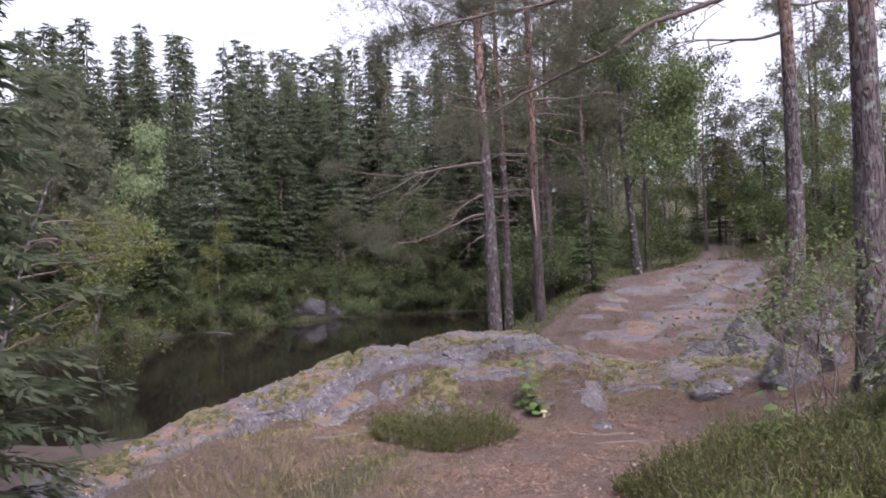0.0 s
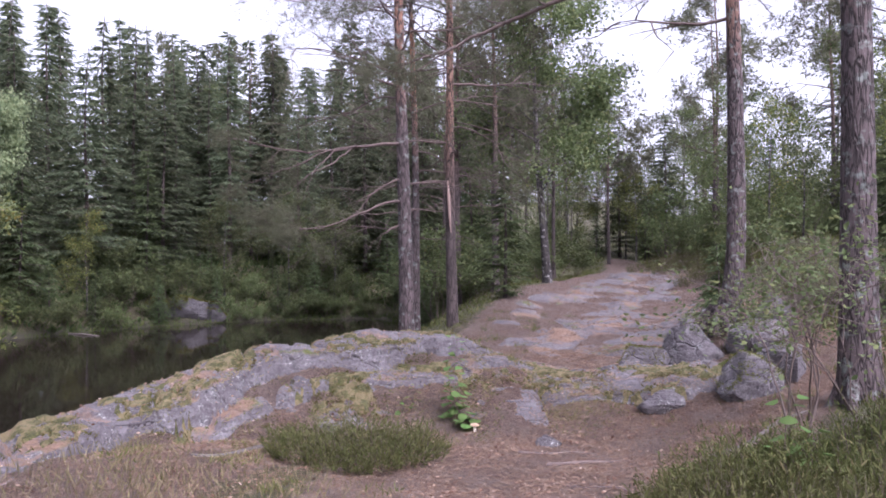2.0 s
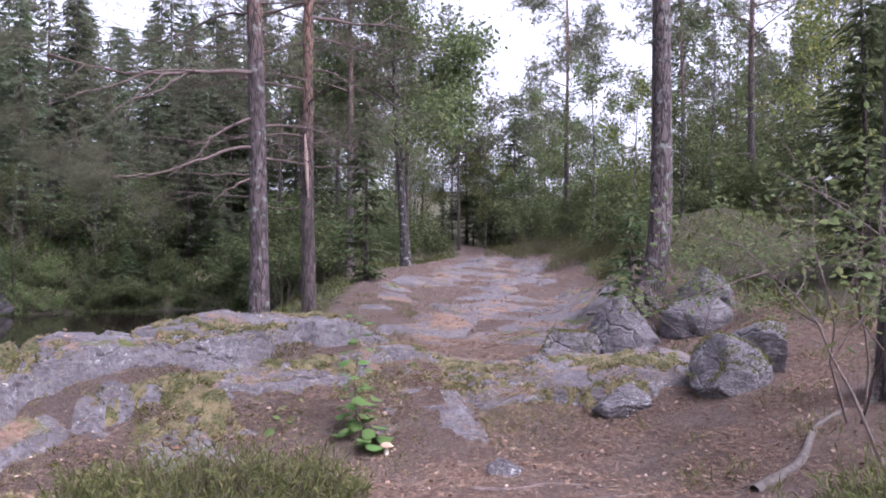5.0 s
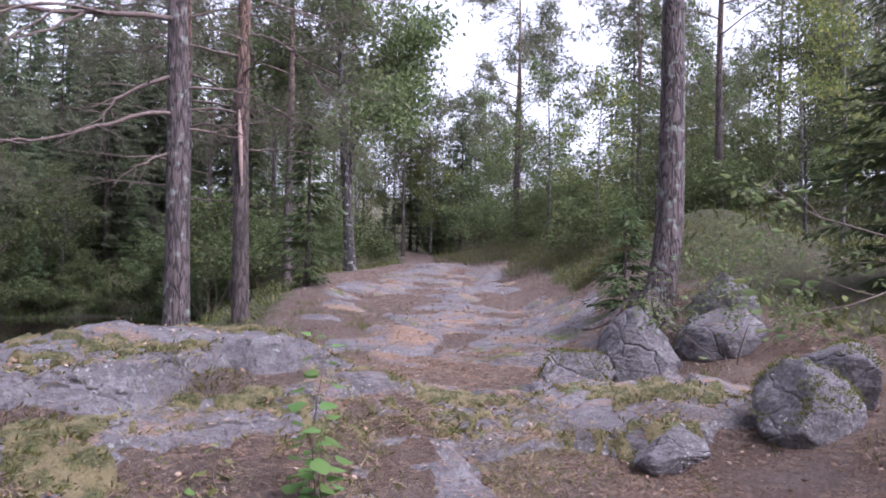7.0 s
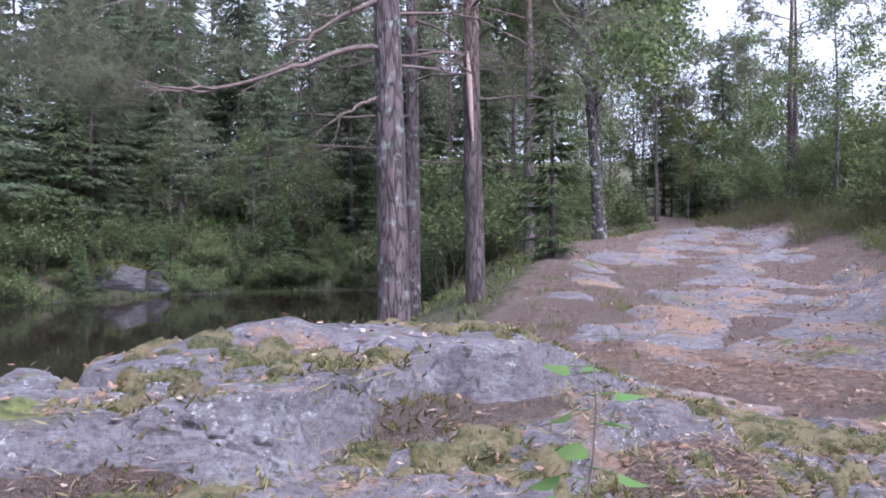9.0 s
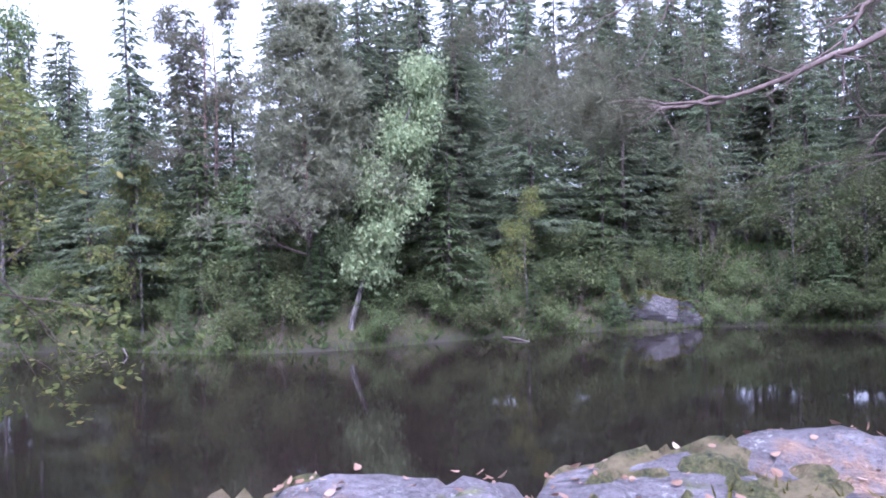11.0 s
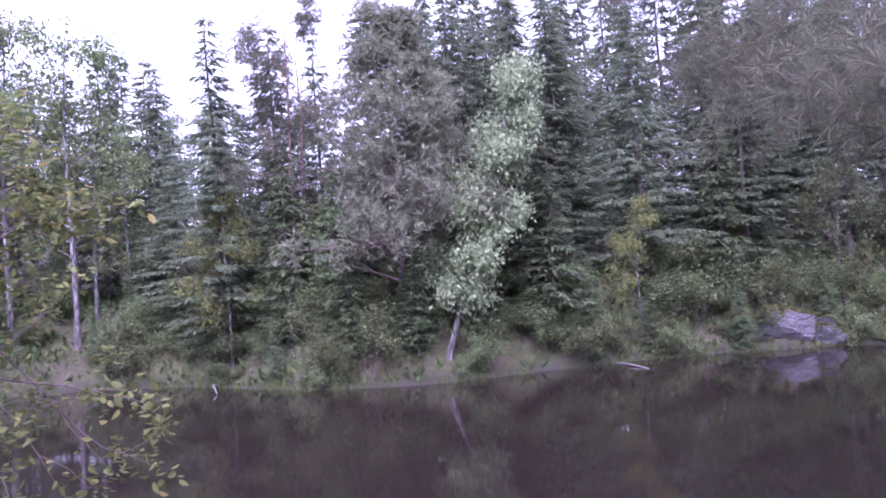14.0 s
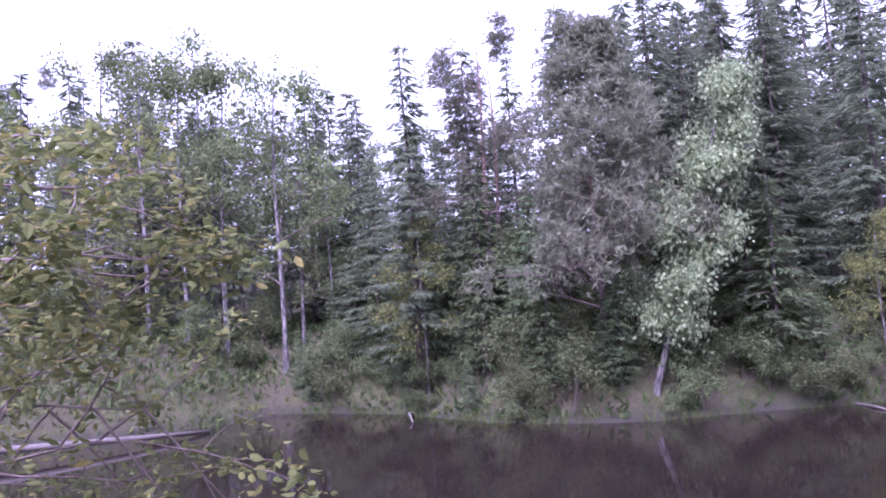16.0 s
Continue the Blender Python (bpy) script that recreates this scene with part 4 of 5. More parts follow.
near_pine(-1.0, 15.3, 0.75, 0.165, 15, 51, "tall grey-barked pine with bare crooked limbs at the shore", M_PINE, (-0.012, 0.01),
          [(3.6, 20, 1.3, 0.022, 0.03, 0), (3.1, 15, 0.9, 0.022, 0.0, 0), (5.6, 230, 1.4, 0.03, -0.03, 1)] + [(5.4 + 0.45 * i, 120 + 83 * i, 2.4, 0.026, 0.03, 5) for i in range(10)],
          [([(-1.0, 15.3, 4.02), (-1.45, 15.1, 3.94), (-1.95, 14.9, 3.72), (-2.45, 14.6, 3.5), (-2.95, 14.3, 3.41), (-3.15, 14.2, 3.45)], 0.03, 5),
           ([(-2.6, 14.5, 3.45), (-2.9, 14.1, 3.4), (-3.05, 13.7, 3.38)], 0.014, 6), ([(-2.95, 14.3, 3.41), (-3.4, 14.1, 3.35), (-3.6, 14.1, 3.48)], 0.014, 3),
           ([(-2.0, 14.9, 5.1), (-2.4, 14.5, 4.7), (-2.9, 14.2, 4.4), (-3.3, 14.0, 4.0)], 0.018, 4), ([(-1.9, 15.0, 5.1), (-2.5, 14.3, 4.9), (-3.2, 13.9, 4.5), (-3.7, 13.8, 4.3)], 0.018, 4), ([(-2.4, 14.8, 5.0), (-2.8, 14.4, 4.5), (-3.0, 14.2, 3.9)], 0.016, 3),
           ([(-1.0, 15.3, 4.5), (-1.4, 15.2, 4.35), (-1.75, 15.1, 4.1), (-1.9, 15.0, 3.85)], 0.032, 0),
           ([(-1.1, 15.3, 3.55), (-1.35, 15.2, 3.42), (-1.55, 15.1, 3.28)], 0.026, 0),
           ([(-1.0, 15.3, 5.2), (-1.9, 15.0, 5.1), (-2.9, 14.6, 4.9), (-3.9, 14.0, 5.0)], 0.04, 4)])
near_pine(-0.62, 21.0, 0.45, 0.14, 14, 52, "slim grey pine standing close behind another", M_PINE, (0.0, 0.01), [(3.0, 5, 1.4, 0.02, 0.02, 0)] + [(3.2 + 0.55 * i, 150 + 67 * i, 2.6, 0.025, 0.03, 5) for i in range(12)], n_limb=16)
near_pine(0.25, 19.0, 0.75, 0.15, 16, 53, "pine with orange upper bark and a torn pale strip", M_PINE_RED, (-0.01, 0.0), [(5.0, 190, 2.0, 0.03, 0.03, 0), (6.5, 20, 2.4, 0.04, 0.02, 2), (3.4, 20, 1.2, 0.02, 0.03, 0)] + [(4.0 + 0.7 * i, 200 + 71 * i, 2.3, 0.025, 0.03, 4) for i in range(9)])
near_pine(4.95, 13.9, 1.45, 0.2, 15, 54, "grey pine with spreading roots above the boulders", M_PINE, (-0.02, 0.0), [(6.0, 170, 2.2, 0.04, 0.0, 0), (6.6, 30, 2.5, 0.04, 0.0, 2)], (), 0.5, 8, sweep=0.42)
near_pine(4.15, 8.1, 1.0, 0.23, 15, 55, "thick dark pine with rough plated bark beside the path", M_PINE, (0.0, 0.0),
          [(6.4, 150, 3.6, 0.05, 0.0, 4), (5.6, 100, 2.6, 0.04, 0.0, 3)],
          [([(4.1, 8.1, 6.9), (3.2, 8.05, 6.75), (2.4, 8.0, 6.5), (1.4, 8.0, 6.2), (0.66, 8.0, 5.8), (-0.27, 8.1, 5.4), (-0.9, 8.2, 5.15)], 0.055, 8),
           ([(4.1, 8.1, 7.2), (2.6, 7.9, 7.1), (1.2, 7.8, 6.75), (0.0, 7.8, 6.5), (-1.0, 7.9, 6.4), (-1.8, 8.0, 6.3)], 0.05, 10),
           ([(4.1, 8.1, 7.8), (2.4, 8.6, 7.6), (0.8, 9.0, 7.3), (-0.6, 9.2, 7.0)], 0.05, 10)], 0.55, 5)
old = leafy_tree("birch", 10.5, 61, 0.16, 0.15, 22, M_BIRCH, M_LEAF, (-0.06, 0.0), 0.3, 0.36, "old dark-trunked birch with a wide green crown", 0.3, 0.0, n_limb=20)
settle(old, 4.3, 27.0, 10)
strip = tagged(new("torn_bark", mesh_of("torn_bark", *tube([[(0.2, 18.83, 3.5, 0.012), (0.17, 18.82, 3.9, 0.035), (0.15, 18.82, 4.4, 0.04), (0.13, 18.83, 4.8, 0.012)]], 8), plain_mat("bare_wood", (0.24, 0.16, 0.13), (0.4, 0.29, 0.25), 14))), "pale strip of bare wood on a pine trunk", "bark")

# ---------------- shrubs, saplings and undergrowth ----------------
def shrub(name, height, seed, stems, leaf, per, leaves, label, category="shrub", spread=0.5, width=0.1, oval=True):
    r, g = random.Random(seed), np.random.RandomState(seed)
    root = thing(name, label, category)
    ends = []
    for i in range(stems):
        out = []
        a = 6.283 * i / stems + r.uniform(-0.4, 0.4)
        limbs(r, (0.06 * math.cos(a), 0.06 * math.sin(a), -0.05), (spread * math.cos(a), spread * math.sin(a), 1), height * r.uniform(0.65, 1.05), 0.004 + 0.005 * height, 2, out, ends, 0.02, 5)
        part("stem", mesh_of("stem", *tube(out, 5), M_TWIG), root)["kind"] = "stuff"
    e = np.array(ends)
    base = np.repeat(e, per, axis=0) + g.normal(0, width, (len(e) * per, 3))
    base[:, 2] = np.maximum(base[:, 2], 0.05)
    d = g.normal(0, 1, base.shape)
    d[:, 2] = d[:, 2] * 0.5 - 0.15
    d = unit(d)
    w = unit(np.cross(d, g.normal(0, 0.5, base.shape) + np.array([0, 0, 1.0])))
    s = leaf * g.uniform(0.6, 1.2, len(base))
    v, f = (ovals if oval else blades)(base, d, w, s, s * 0.6)
    part("foliage", mesh_of("foliage", v, f.tolist(), leaves, False), root)["kind"] = "stuff"
    return root

bush = [shrub("bush", 1.6, 71, 7, 0.13, 9, M_SHRUB, "green deciduous bush at the edge of the wood", width=0.16, oval=False),
        shrub("bush", 1.1, 72, 6, 0.11, 9, M_LEAF, "low leafy bush in the undergrowth", width=0.14, oval=False),
        shrub("bush", 1.9, 73, 6, 0.13, 7, M_LEAF, "tall green bush at the edge of the wood", width=0.16, oval=False)]
count = 0
for _ in range(3000):
    if count > 240:
        break
    x, y = rnd.uniform(-42, 30), rnd.uniform(10, 60)
    sd = float(shore_distance(np.array(x), np.array(y)))
    d = x - float(np.interp(y, TRAIL_Y, TRAIL_X))
    if sd < 0.4 or (d < -9 and sd > 6 and rnd.random() < 0.7) or sd > 16 and d < 0 or (y < 40 and np.interp(y, EDGE_Y, EDGE_LEFT) - 1.2 < d < np.interp(y, EDGE_Y, EDGE_RIGHT) + 1.0) or (y < 19 and d > -12) or (-12 < d < 0 and y < 25 and x > -3) or (d < 0 and y < 20 and x > -30) or (d > 0 and y < 24 and x < 14):
        continue
    grow(rnd.choice(bush), x, y, rnd.uniform(0.5, 1.4))
    count += 1

# bushes and spruce boughs crowd the far waterline
edge_rnd = random.Random(77)
for (ax, ay), (bx, by) in zip(SHORE[:10], SHORE[1:11]):
    n = int(math.hypot(bx - ax, by - ay) / 0.24)
    for i in range(n):
        k = (i + edge_rnd.random()) / n
        nx, ny = -(by - ay), bx - ax
        q = edge_rnd.uniform(0.15, 3.0) / math.hypot(nx, ny)
        x, y = ax + (bx - ax) * k + nx * q, ay + (by - ay) * k + ny * q
        if shore_distance(np.array(x), np.array(y)) < 0.12:
            continue
        if edge_rnd.random() < 0.35:
            grow(edge_rnd.choice(young), x, y, edge_rnd.uniform(0.25, 0.5))
        else:
            grow(edge_rnd.choice(bush), x, y, edge_rnd.uniform(0.35, 0.8))

def scatter(n, x0, x1, y0, y1, keep, seed):
    g = np.random.RandomState(seed)
    x, y = g.uniform(x0, x1, n), g.uniform(y0, y1, n)
    ok = keep(x, y, g)
    x, y = x[ok], y[ok]
    return g, np.stack([x, y, surface(x, y)], 1)

def turf(name, pts, g, length, width, mat, label, category, lean=0.6):
    d = unit(np.concatenate([g.normal(0, lean, (len(pts), 2)), np.ones((len(pts), 1))], 1))
    w = unit(np.cross(d, g.normal(0, 1, d.shape)))
    L = length * g.uniform(0.5, 1.3, len(pts))
    v, f = blades(pts - np.array([0, 0, 0.015]), d, w, L, width * g.uniform(0.6, 1.3, len(pts)))
    return solid(name, mesh_of(name, v, f, mat, False), label, category, kind="stuff")

def trail_off(x, y):
    return x - np.interp(y, TRAIL_Y, TRAIL_X)

far_bank = lambda x, y, g: (shore_distance(x, y) > 0.2) & (shore_distance(x, y) < 13) & ((trail_off(x, y) < -9) | (y > 39)) & ~((x > -27) & (y < 21))
g, p = scatter(120000, -42, 6, 3, 52, far_bank, 81)
turf("undergrowth", p, g, 0.34, 0.1, M_BERRY, "blueberry and fern undergrowth on the far bank", "undergrowth", 0.9)
edge = lambda x, y, g: (shore_distance(x, y) > -0.3) & (shore_distance(x, y) < g.uniform(0.0, 0.7, len(x))) & ((y > 19) | (x < -26)) & (waves(x, y, 3, 44) > -0.25)
g, p = scatter(160000, -40, 3, 18, 41, edge, 82)
turf("shore_sedge", p, g, 0.2, 0.03, M_SEDGE, "bright green sedge along the waterline", "grass", 0.5)
slope = lambda x, y, g: (trail_off(x, y) > 1.0) & (worn(x, y) < 0.3) & (shore_distance(x, y) > 1) & (waves(x, y, 3.5, 45) > g.uniform(-0.35, 0.3, len(x)))
g, p = scatter(110000, 3, 34, 9, 64, slope, 83)
turf("hill_undergrowth", p, g, 0.22, 0.05, M_HEATHER, "heather and blueberry on the hillside", "undergrowth", 0.8)
left_side = lambda x, y, g: (trail_off(x, y) < -1.0) & (worn(x, y) < 0.3) & (shore_distance(x, y) > 0.2) & (y > 16) & (waves(x, y, 2.5, 46) > g.uniform(-0.5, 0.2, len(x)))
g, p = scatter(30000, -3, 12, 16, 46, left_side, 84)
turf("bank_undergrowth", p, g, 0.16, 0.04, M_HEATHER, "grass and blueberry under the pines by the shore", "undergrowth", 0.8)
meadow = lambda x, y, g: (shore_distance(x, y) > 0.3) & (np.hypot(x + 3.9, (y - 5.0) * 0.9) < g.uniform(0.5, 3.0, len(x))) & (surface(x, y) - land(x, y) < 0.02)
g, p = scatter(26000, -8, 0, 1, 9, meadow, 85)
turf("dry_grass", p, g, 0.2, 0.008, M_GRASS_DRY, "pale dry grass beside the rock", "grass", 0.5)

def heather(x, y, rad, height, n, seed, label="green heather bush beside the path"):
    g = np.random.RandomState(seed)
    a, q = g.uniform(0, 6.283, n), np.sqrt(g.uniform(0, 1, n)) * rad
    px, py = x + q * np.cos(a) * 1.15, y + q * np.sin(a) * 0.8
    base = np.stack([px, py, surface(px, py)], 1)
    hh = height * (1 - (q / rad) ** 2 * 0.6) * g.uniform(0.35, 1.25, n) * (1 + 0.6 * waves(px, py, 0.5, seed))
    out = np.stack([np.cos(a) * q / rad * 0.45, np.sin(a) * q / rad * 0.45, np.ones(n)], 1) + g.normal(0, 0.16, (n, 3))
    d = unit(out)
    k = 11
    s = np.tile(np.linspace(0.25, 1, k), n)
    b2 = np.repeat(base, k, 0) + np.repeat(d, k, 0) * (np.repeat(hh, k) * s)[:, None]
    dd = unit(np.repeat(d, k, 0) * 0.8 + g.normal(0, 0.55, b2.shape))
    w = unit(np.cross(dd, g.normal(0, 1, dd.shape)))
    v, f = blades(b2, dd, w, 0.075 * g.uniform(0.5, 1.4, len(b2)), 0.012)
    root = thing("heather_bush", label, "shrub", at=(0, 0, 0))
    part("foliage", mesh_of("foliage", v, f, M_HEATHER, False), root)["kind"] = "stuff"
    v2, f2 = blades(base, d, unit(np.cross(d, g.normal(0, 1, d.shape))), hh, 0.008)
    part("stemwork", mesh_of("stemwork", v2, f2, M_TWIG, False), root)["kind"] = "stuff"
    return root

heather(-1.75, 8.1, 0.85, 0.42, 900, 91)
for i, (x, y, q, h) in enumerate([(0.75, 2.6, 0.8, 0.5), (1.4, 3.6, 0.9, 0.55), (1.1, 5.0, 0.75, 0.45), (1.7, 5.7, 0.7, 0.45), (2.6, 5.2, 0.9, 0.5), (2.5, 3.4, 1.0, 0.55), (3.6, 5.6, 0.8, 0.45)]):
    heather(x, y, q, h, 900, 92 + i, "dark green heather thicket beside the path")
for i, (x, y, q, h) in enumerate([(10.3, 31, 1.6, 0.8), (11.5, 27, 1.8, 0.8), (9.6, 25, 1.2, 0.7), (12.4, 34, 1.8, 0.8), (8.6, 19.5, 1.2, 0.5), (9.5, 21.5, 1.4, 0.6), (7.3, 18.0, 0.8, 0.4)]):
    heather(x, y, q, h, 500, 110 + i, "brownish green heather on the hillside")

# moss and grass tufts on the bedrock, litter on everything
def on_rock(x, y, g):
    q, top, lake = ridge_core(x, y)
    return (ridge_rock(x, y) > land(x, y)) & (q < 2.2) & ~lake & (q > 0.25) & (waves(x, y * 1.5, 1.3, 51) + 0.45 * waves(x, y, 0.4, 52) + 0.25 * waves(x, y, 0.15, 54) > 0.08 + g.uniform(-0.1, 0.15, len(x)))
g, p = scatter(160000, -6, 4, 6, 14, on_rock, 86)
turf("rock_moss", p, g, 0.07, 0.012, M_MOSS, "yellow-green moss and short grass on the bedrock", "moss", 1.2)

apron = lambda x, y, g: (ridge_core(x, y)[0] < 2.6) & (ridge_core(x, y)[0] > 0.7) & ~ridge_core(x, y)[2] & (x > -4.5) & (x < 2.2) & (waves(x, y, 1.6, 61) + 0.5 * waves(x, y, 0.5, 62) > g.uniform(-0.1, 0.4, len(x)))
g, p = scatter(60000, -4.5, 2.5, 7.5, 12.5, apron, 89)
turf("dry_turf", p, g, 0.085, 0.009, M_GRASS_DRY, "dry grass and moss below the bedrock ledge", "grass", 1.6)
g, p = scatter(30000, -4.5, 2.5, 7.5, 12.5, lambda x, y, g: apron(x, y + 0.7, g), 90)
turf("green_turf", p, g, 0.06, 0.01, M_MOSS, "green moss and short grass below the bedrock ledge", "moss", 1.3)
tuft_zone = lambda x, y, g: (shore_distance(x, y) > 0.5) & (surface(x, y) - land(x, y) < 0.01) & (np.abs(trail_off(x, y)) > 1.3) & (waves(x, y, 1.2, 63) + 0.5 * waves(x, y, 0.4, 64) > g.uniform(0.15, 0.6, len(x)))
g, p = scatter(120000, -6, 9, 3, 20, tuft_zone, 94)
turf("grass_tufts", p, g, 0.13, 0.009, M_GRASS, "thin grass tufts in the forest floor", "grass", 0.7)

def litter_zone(x, y, g):
    return (shore_distance(x, y) > 0.3) & ((worn(x, y, 0.8) > g.uniform(0.1, 1, len(x))) | (ridge_core(x, y)[0] < 3)) & (waves(x, y, 1.3, 53) > g.uniform(-0.7, 0.3, len(x)))
def flat_bits(name, pts, g, length, width, mat, label, category, up=0.25, lift=0.006, leaf=False):
    d = unit(np.concatenate([g.normal(0, 1, (len(pts), 2)), g.normal(0, up, (len(pts), 1))], 1))
    w = unit(np.cross(d, np.array([0, 0, 1.0]) + g.normal(0, 0.5, d.shape)))
    L = length * g.uniform(0.5, 1.4, len(pts))
    v, f = (ovals if leaf else blades)(pts + np.array([0, 0, lift]), d, w, L, L * width)
    return solid(name, mesh_of(name, v, f.tolist(), mat, False), label, category, kind="stuff")
g, p = scatter(330000, -5, 6.5, 4.5, 15.5, lambda x, y, g: litter_zone(x, y, g) & (ridge_core(x, y)[0] > g.uniform(0.5, 1.6, len(x))), 87)
flat_bits("needle_litter", p, g, 0.07, 0.07, M_STRAW, "fallen brown pine needles on path and rock", "litter", 0.12, 0.012)
g, p = scatter(60000, -6, 10, 1.5, 30, litter_zone, 88)
flat_bits("leaf_litter", p, g, 0.036, 0.6, M_LITTER, "scattered dry fallen leaves on the path", "litter", 0.25, 0.016, True)

# ---------------- things beside the path ----------------
# aspen saplings with the mushroom
def sapling(x, y, height, seed, n, size, mat, label, lean=(0.0, 0.0), low=0.1):
    r, g = random.Random(seed), np.random.RandomState(seed)
    z = top_of(x, y)
    root = thing("sapling", label, "sapling", at=(x, y, z))
    pth = [(lean[0] * k / 9 + 0.02 * math.sin(k), lean[1] * k / 9, -0.05 + (height + 0.05) * k / 9, 0.007 * (1.1 - k / 9) + 0.0015) for k in range(10)]
    part("stem", mesh_of("stem", *tube([pth], 6), M_TWIG), root)
    for i in range(n):
        k = low + (1 - low) * ((i + 0.5) / n) ** 1.2
        a = i * 2.4 + r.uniform(-0.4, 0.4)
        c = np.array([lean[0] * k, lean[1] * k, height * k])
        o = np.array([math.cos(a), math.sin(a), r.uniform(-0.1, 0.35)])
        reach = r.uniform(0.04, 0.1) * (1.4 - 0.5 * k)
        s = size * r.uniform(0.7, 1.15) * (1.15 - 0.5 * k)
        b = c + o * reach
        d = unit(np.array([[math.cos(a), math.sin(a), r.uniform(-0.9, -0.1)]]))
        w = unit(np.cross(d, np.array([[0, 0, 1.0]]) + g.normal(0, 0.25, (1, 3))))
        v, f = ovals(b[None], d, w, s, s * 0.95, 0.08)
        stalk_v, stalk_f = tube([[(*c, 0.002), (*b, 0.0015)]], 4)
        nv = len(v)
        part("leaf", mesh_of("leaf", np.concatenate([v, np.array(stalk_v)]), f.tolist() + [tuple(q + nv for q in ff) for ff in stalk_f], mat), root)
    return root

sapling(-0.55, 9.55, 1.25, 121, 34, 0.15, M_LEAF_BRIGHT, "aspen sapling with large bright green leaves", (0.05, 0.03), 0.05)
sapling(-0.42, 9.65, 0.6, 122, 18, 0.15, M_LEAF_BRIGHT, "short aspen sapling with broad green leaves", (-0.08, 0.0))
sapling(-1.2, 9.75, 0.3, 123, 8, 0.1, M_LEAF_BRIGHT, "tiny aspen sapling in the moss below the rock")
sapling(-1.05, 9.9, 0.4, 124, 8, 0.09, M_LEAF_YELLOW, "small yellow-green sapling below the rock")
sapling(1.86, 5.45, 0.85, 125, 12, 0.17, M_LEAF_BRIGHT, "young maple with broad yellow-green leaves", (0.05, 0.0), 0.3)
sapling(2.0, 5.2, 0.5, 126, 9, 0.14, M_LEAF_BRIGHT, "low maple seedling with bright leaves", (-0.05, 0.0))

def mushroom(x, y):
    z = top_of(x, y)
    root = thing("mushroom", "pale brown bolete mushroom in the needle litter", "mushroom", at=(x, y, z))
    prof = [(0.0, 0.105), (0.03, 0.103), (0.052, 0.092), (0.064, 0.078), (0.06, 0.07), (0.02, 0.072)]
    vs, fs, n = [], [], 20
    for q, h in prof:
        for k in range(n):
            a = 6.283 * k / n
            wob = 1 + 0.06 * math.sin(3 * a + h * 40)
            vs.append((q * wob * math.cos(a), q * wob * math.sin(a), h))
    for i in range(len(prof) - 1):
        for k in range(n):
            fs.append((i * n + k, i * n + (k + 1) % n, (i + 1) * n + (k + 1) % n, (i + 1) * n + k))
    part("cap", mesh_of("cap", vs, fs, plain_mat("mushroom_cap", (0.3, 0.2, 0.13), (0.5, 0.38, 0.28), 30)), root, "light brown cap")
    part("stalk", mesh_of("stalk", *tube([[(0, 0, -0.02, 0.026), (0, 0, 0.03, 0.022), (0, 0, 0.075, 0.016)]], 12), plain_mat("mushroom_stalk", (0.5, 0.44, 0.36), (0.68, 0.62, 0.53), 25)), root)
mushroom(-0.27, 9.5)

# rowan and other shrubs by the thick pine and the boulders
rowan = [shrub("rowan", 2.3, 131, 3, 0.075, 3, M_LEAF, "young rowan with fine green leaves", spread=0.3, width=0.13),
         shrub("rowan", 1.2, 132, 4, 0.065, 4, M_LEAF, "small rowan shoot by the boulders", spread=0.5, width=0.1)]
for i, (k, x, y, s) in enumerate([(0, 2.75, 6.9, 1.0), (0, 3.4, 7.9, 0.95), (0, 3.0, 6.0, 0.8), (1, 4.75, 12.1, 1.0), (1, 5.1, 12.4, 0.8), (1, 6.3, 13.2, 1.2)]):
    grow(rowan[k], x, y, s)
fir = spruce("spruce_bush", 1.7, 141, 0.42, 0.02, M_NEEDLE_LIGHT, 3.5, "bright green low spruce bush beside the path", 0.12)
settle(fir, 5.6, 15.4)
fir2 = spruce("young_spruce", 5.0, 142, 0.3, 0.03, M_NEEDLE_LIGHT, 2.6, "dense young spruce on the hillside", 0.18)
settle(fir2, 8.2, 12.6)
fir4 = spruce("young_spruce", 1.5, 144, 0.4, 0.02, M_NEEDLE, 3.0, "low dark spruce beside the heather", 0.12)
settle(fir4, 3.1, 4.9)
fir3 = spruce("spruce", 9, 143, 0.16, 0.02, M_NEEDLE, 3.2, "dark spruce with hanging boughs beside the path", 0.16)
settle(fir3, -5.5, 3.4)

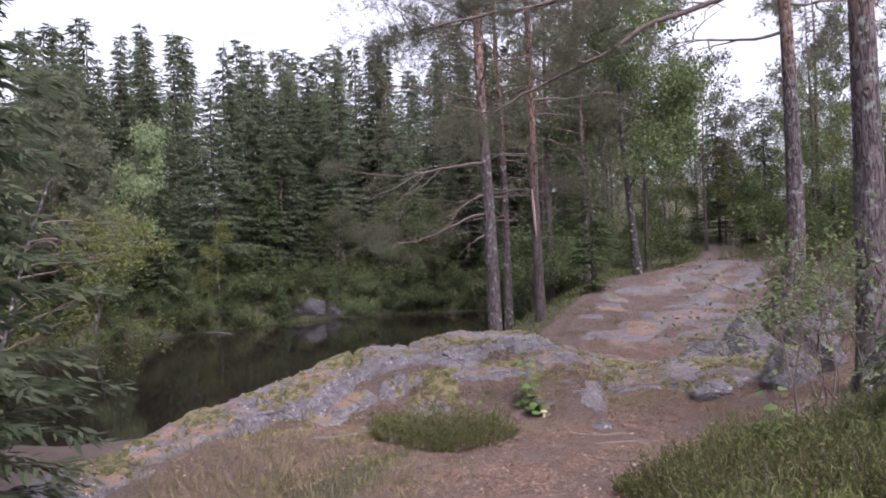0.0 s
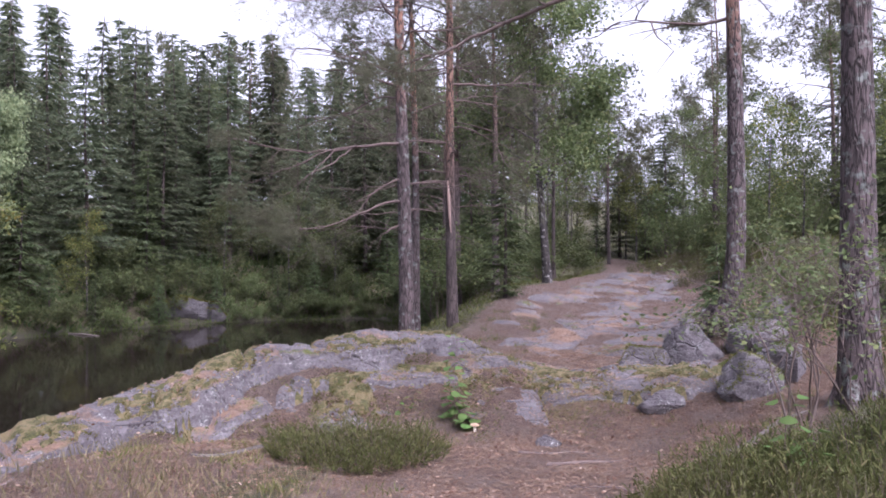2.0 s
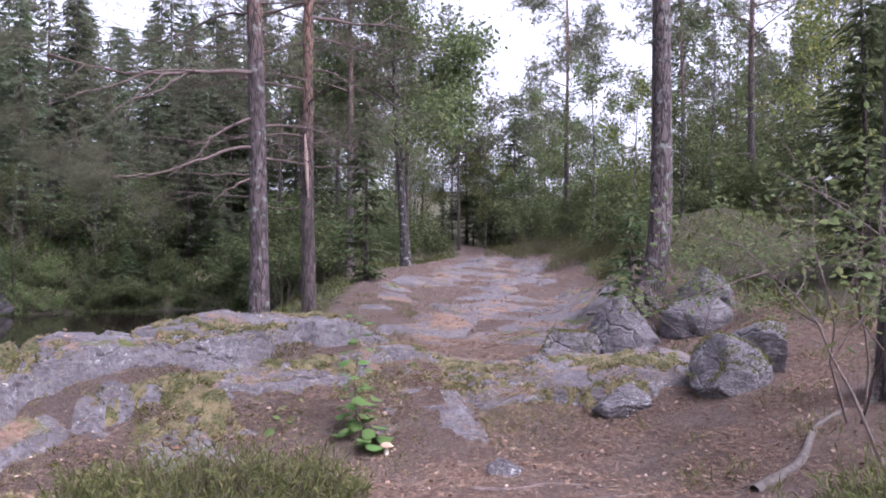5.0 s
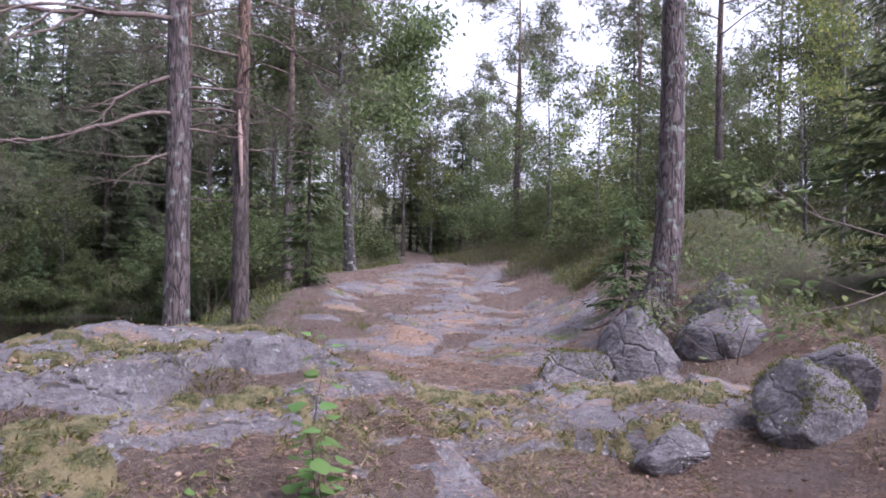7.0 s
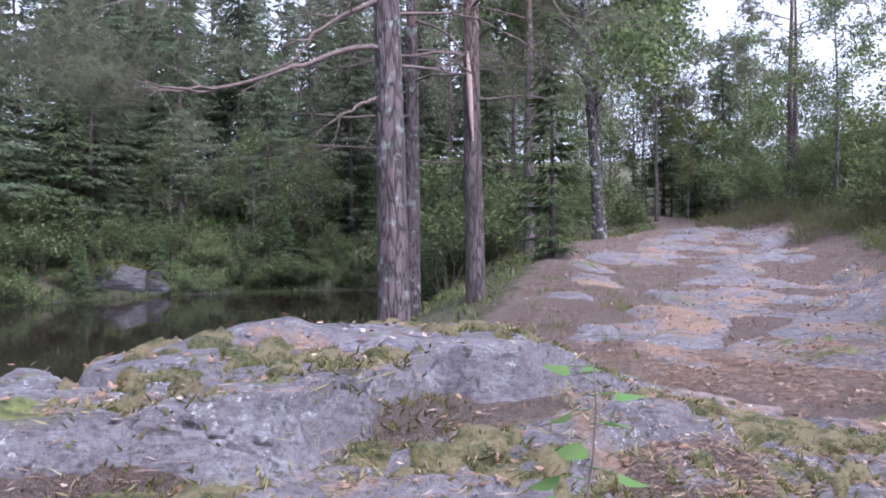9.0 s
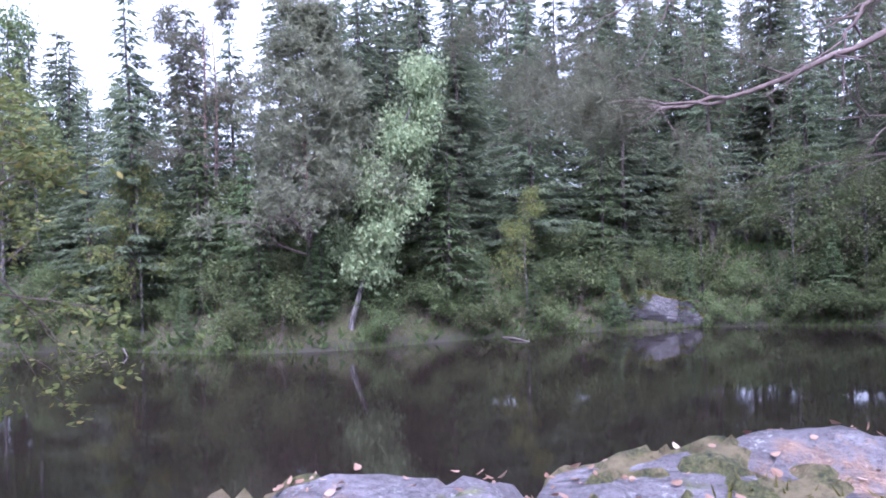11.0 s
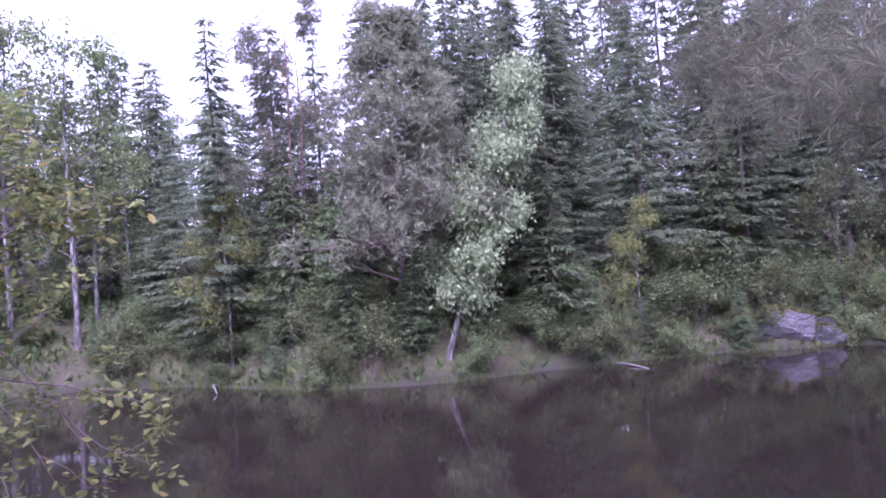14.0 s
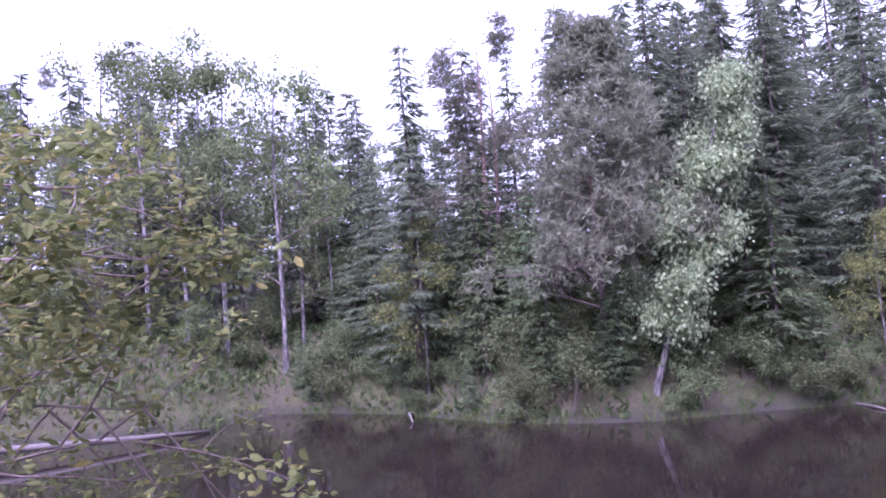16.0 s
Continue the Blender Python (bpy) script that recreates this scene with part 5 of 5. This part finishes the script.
# the yellowing tree that leans over the water
def leaning_tree():
    r, g = random.Random(151), np.random.RandomState(151)
    root = thing("alder", "alder with yellow-green leaves leaning over the water", "tree", at=(-9.9, 10.3, top_of(-9.9, 10.3)))
    tp = [(0.02 * k * k * 0.6, 0.25 * k * 0.5, -0.1 + 0.62 * k, 0.07 * (1.05 - k / 10)) for k in range(10)]
    part("trunk", mesh_of("trunk", *tube([tp], 9), M_BIRCH), root)
    ends = []
    for i in range(17):
        k = 2.6 + 4.2 * i / 16
        x, y, z = (np.interp(k, range(10), [q[j] for q in tp]) for j in range(3))
        a = radians(62 + r.uniform(-75, 75)) if i % 4 else r.uniform(0, 6.28)
        out = []
        limbs(r, (x, y, z), (math.cos(a), math.sin(a), 0.3), r.uniform(1.4, 2.7) * (1.1 - k / 16), 0.022, 2, out, ends, 0.02, 6)
        part("limb", mesh_of("limb", *tube(out, 5), M_TWIG), root)["kind"] = "stuff"
    e = np.array(ends)
    per = 8
    base = np.repeat(e, per, 0) + g.normal(0, 0.07, (len(e) * per, 3))
    d = g.normal(0, 1, base.shape)
    d[:, 2] = -np.abs(d[:, 2]) * 0.6
    d = unit(d)
    w = unit(np.cross(d, np.array([0, 0, 1.0]) + g.normal(0, 0.5, d.shape)))
    s = 0.085 * g.uniform(0.6, 1.2, len(base))
    v, f = ovals(base, d, w, s, s * 0.55)
    part("foliage", mesh_of("foliage", v, f.tolist(), M_LEAF_YELLOW, False), root)["kind"] = "stuff"
leaning_tree()

# roots, dead wood and the log in the water
def stick(name, pts, rad, mat, label, category="dead wood"):
    return solid(name, mesh_of(name, *tube([[(x, y, z, rad * (1 - 0.6 * i / (len(pts) - 1))) for i, (x, y, z) in enumerate(pts)]], 8), mat), label, category)

def lying(x0, y0, x1, y1, rad, bend, mat, label, name="root", lift=0.05, n=12):
    pts = []
    for i in range(n):
        k = i / (n - 1)
        x = x0 + (x1 - x0) * k + bend * math.sin(k * 6) * (y1 - y0)
        y = y0 + (y1 - y0) * k - bend * math.sin(k * 6) * (x1 - x0)
        pts.append((x, y, top_of(x, y) + rad * lift))
    return stick(name, pts, rad, mat, label)

lying(-2.55, 8.5, -3.5, 7.7, 0.05, 0.05, M_DEADWOOD, "grey dead root lying in the grass")
lying(0.3, 7.6, 1.3, 7.75, 0.035, 0.06, M_LIMB, "bare root crossing the path")
lying(0.1, 8.2, 1.0, 8.1, 0.025, 0.08, M_LIMB, "thin bare root crossing the path")
lying(2.0, 7.4, 3.6, 8.2, 0.05, 0.05, M_DEADWOOD, "grey root running from the pine to the path")
lying(1.0, 12.95, 1.75, 12.85, 0.1, 0.03, M_TWIG, "dark weathered root hump in the path", "root", 0.3)
lying(4.55, 12.6, 4.8, 13.3, 0.04, 0.05, M_DEADWOOD, "bleached root beside the pine's foot")
lying(0.9, 6.2, 0.2, 7.0, 0.02, 0.1, M_LIMB, "thin twig lying in the litter", "twig")
lying(2.6, 8.4, 2.2, 8.9, 0.012, 0.1, M_LIMB, "thin twig lying in the litter", "twig")
stick("log", [(-30.5, 6.0, 0.7), (-27.0, 10.5, 0.5), (-25.4, 14.0, 0.35), (-25.4, 17.0, 0.2), (-26.0, 19.0, 0.05)], 0.13, M_DEADWOOD, "fallen grey log reaching out over the water", "log")
stick("branch", [(-14.0, 31.7, -0.02), (-13.2, 31.0, 0.05), (-12.4, 30.5, 0.0)], 0.05, M_DEADWOOD, "dead branch lying in the shallows")
stick("branch", [(-23.5, 24.3, 0.05), (-22.6, 23.6, 0.2), (-22.0, 23.3, 0.02)], 0.05, M_DEADWOOD, "bleached root at the far waterline")
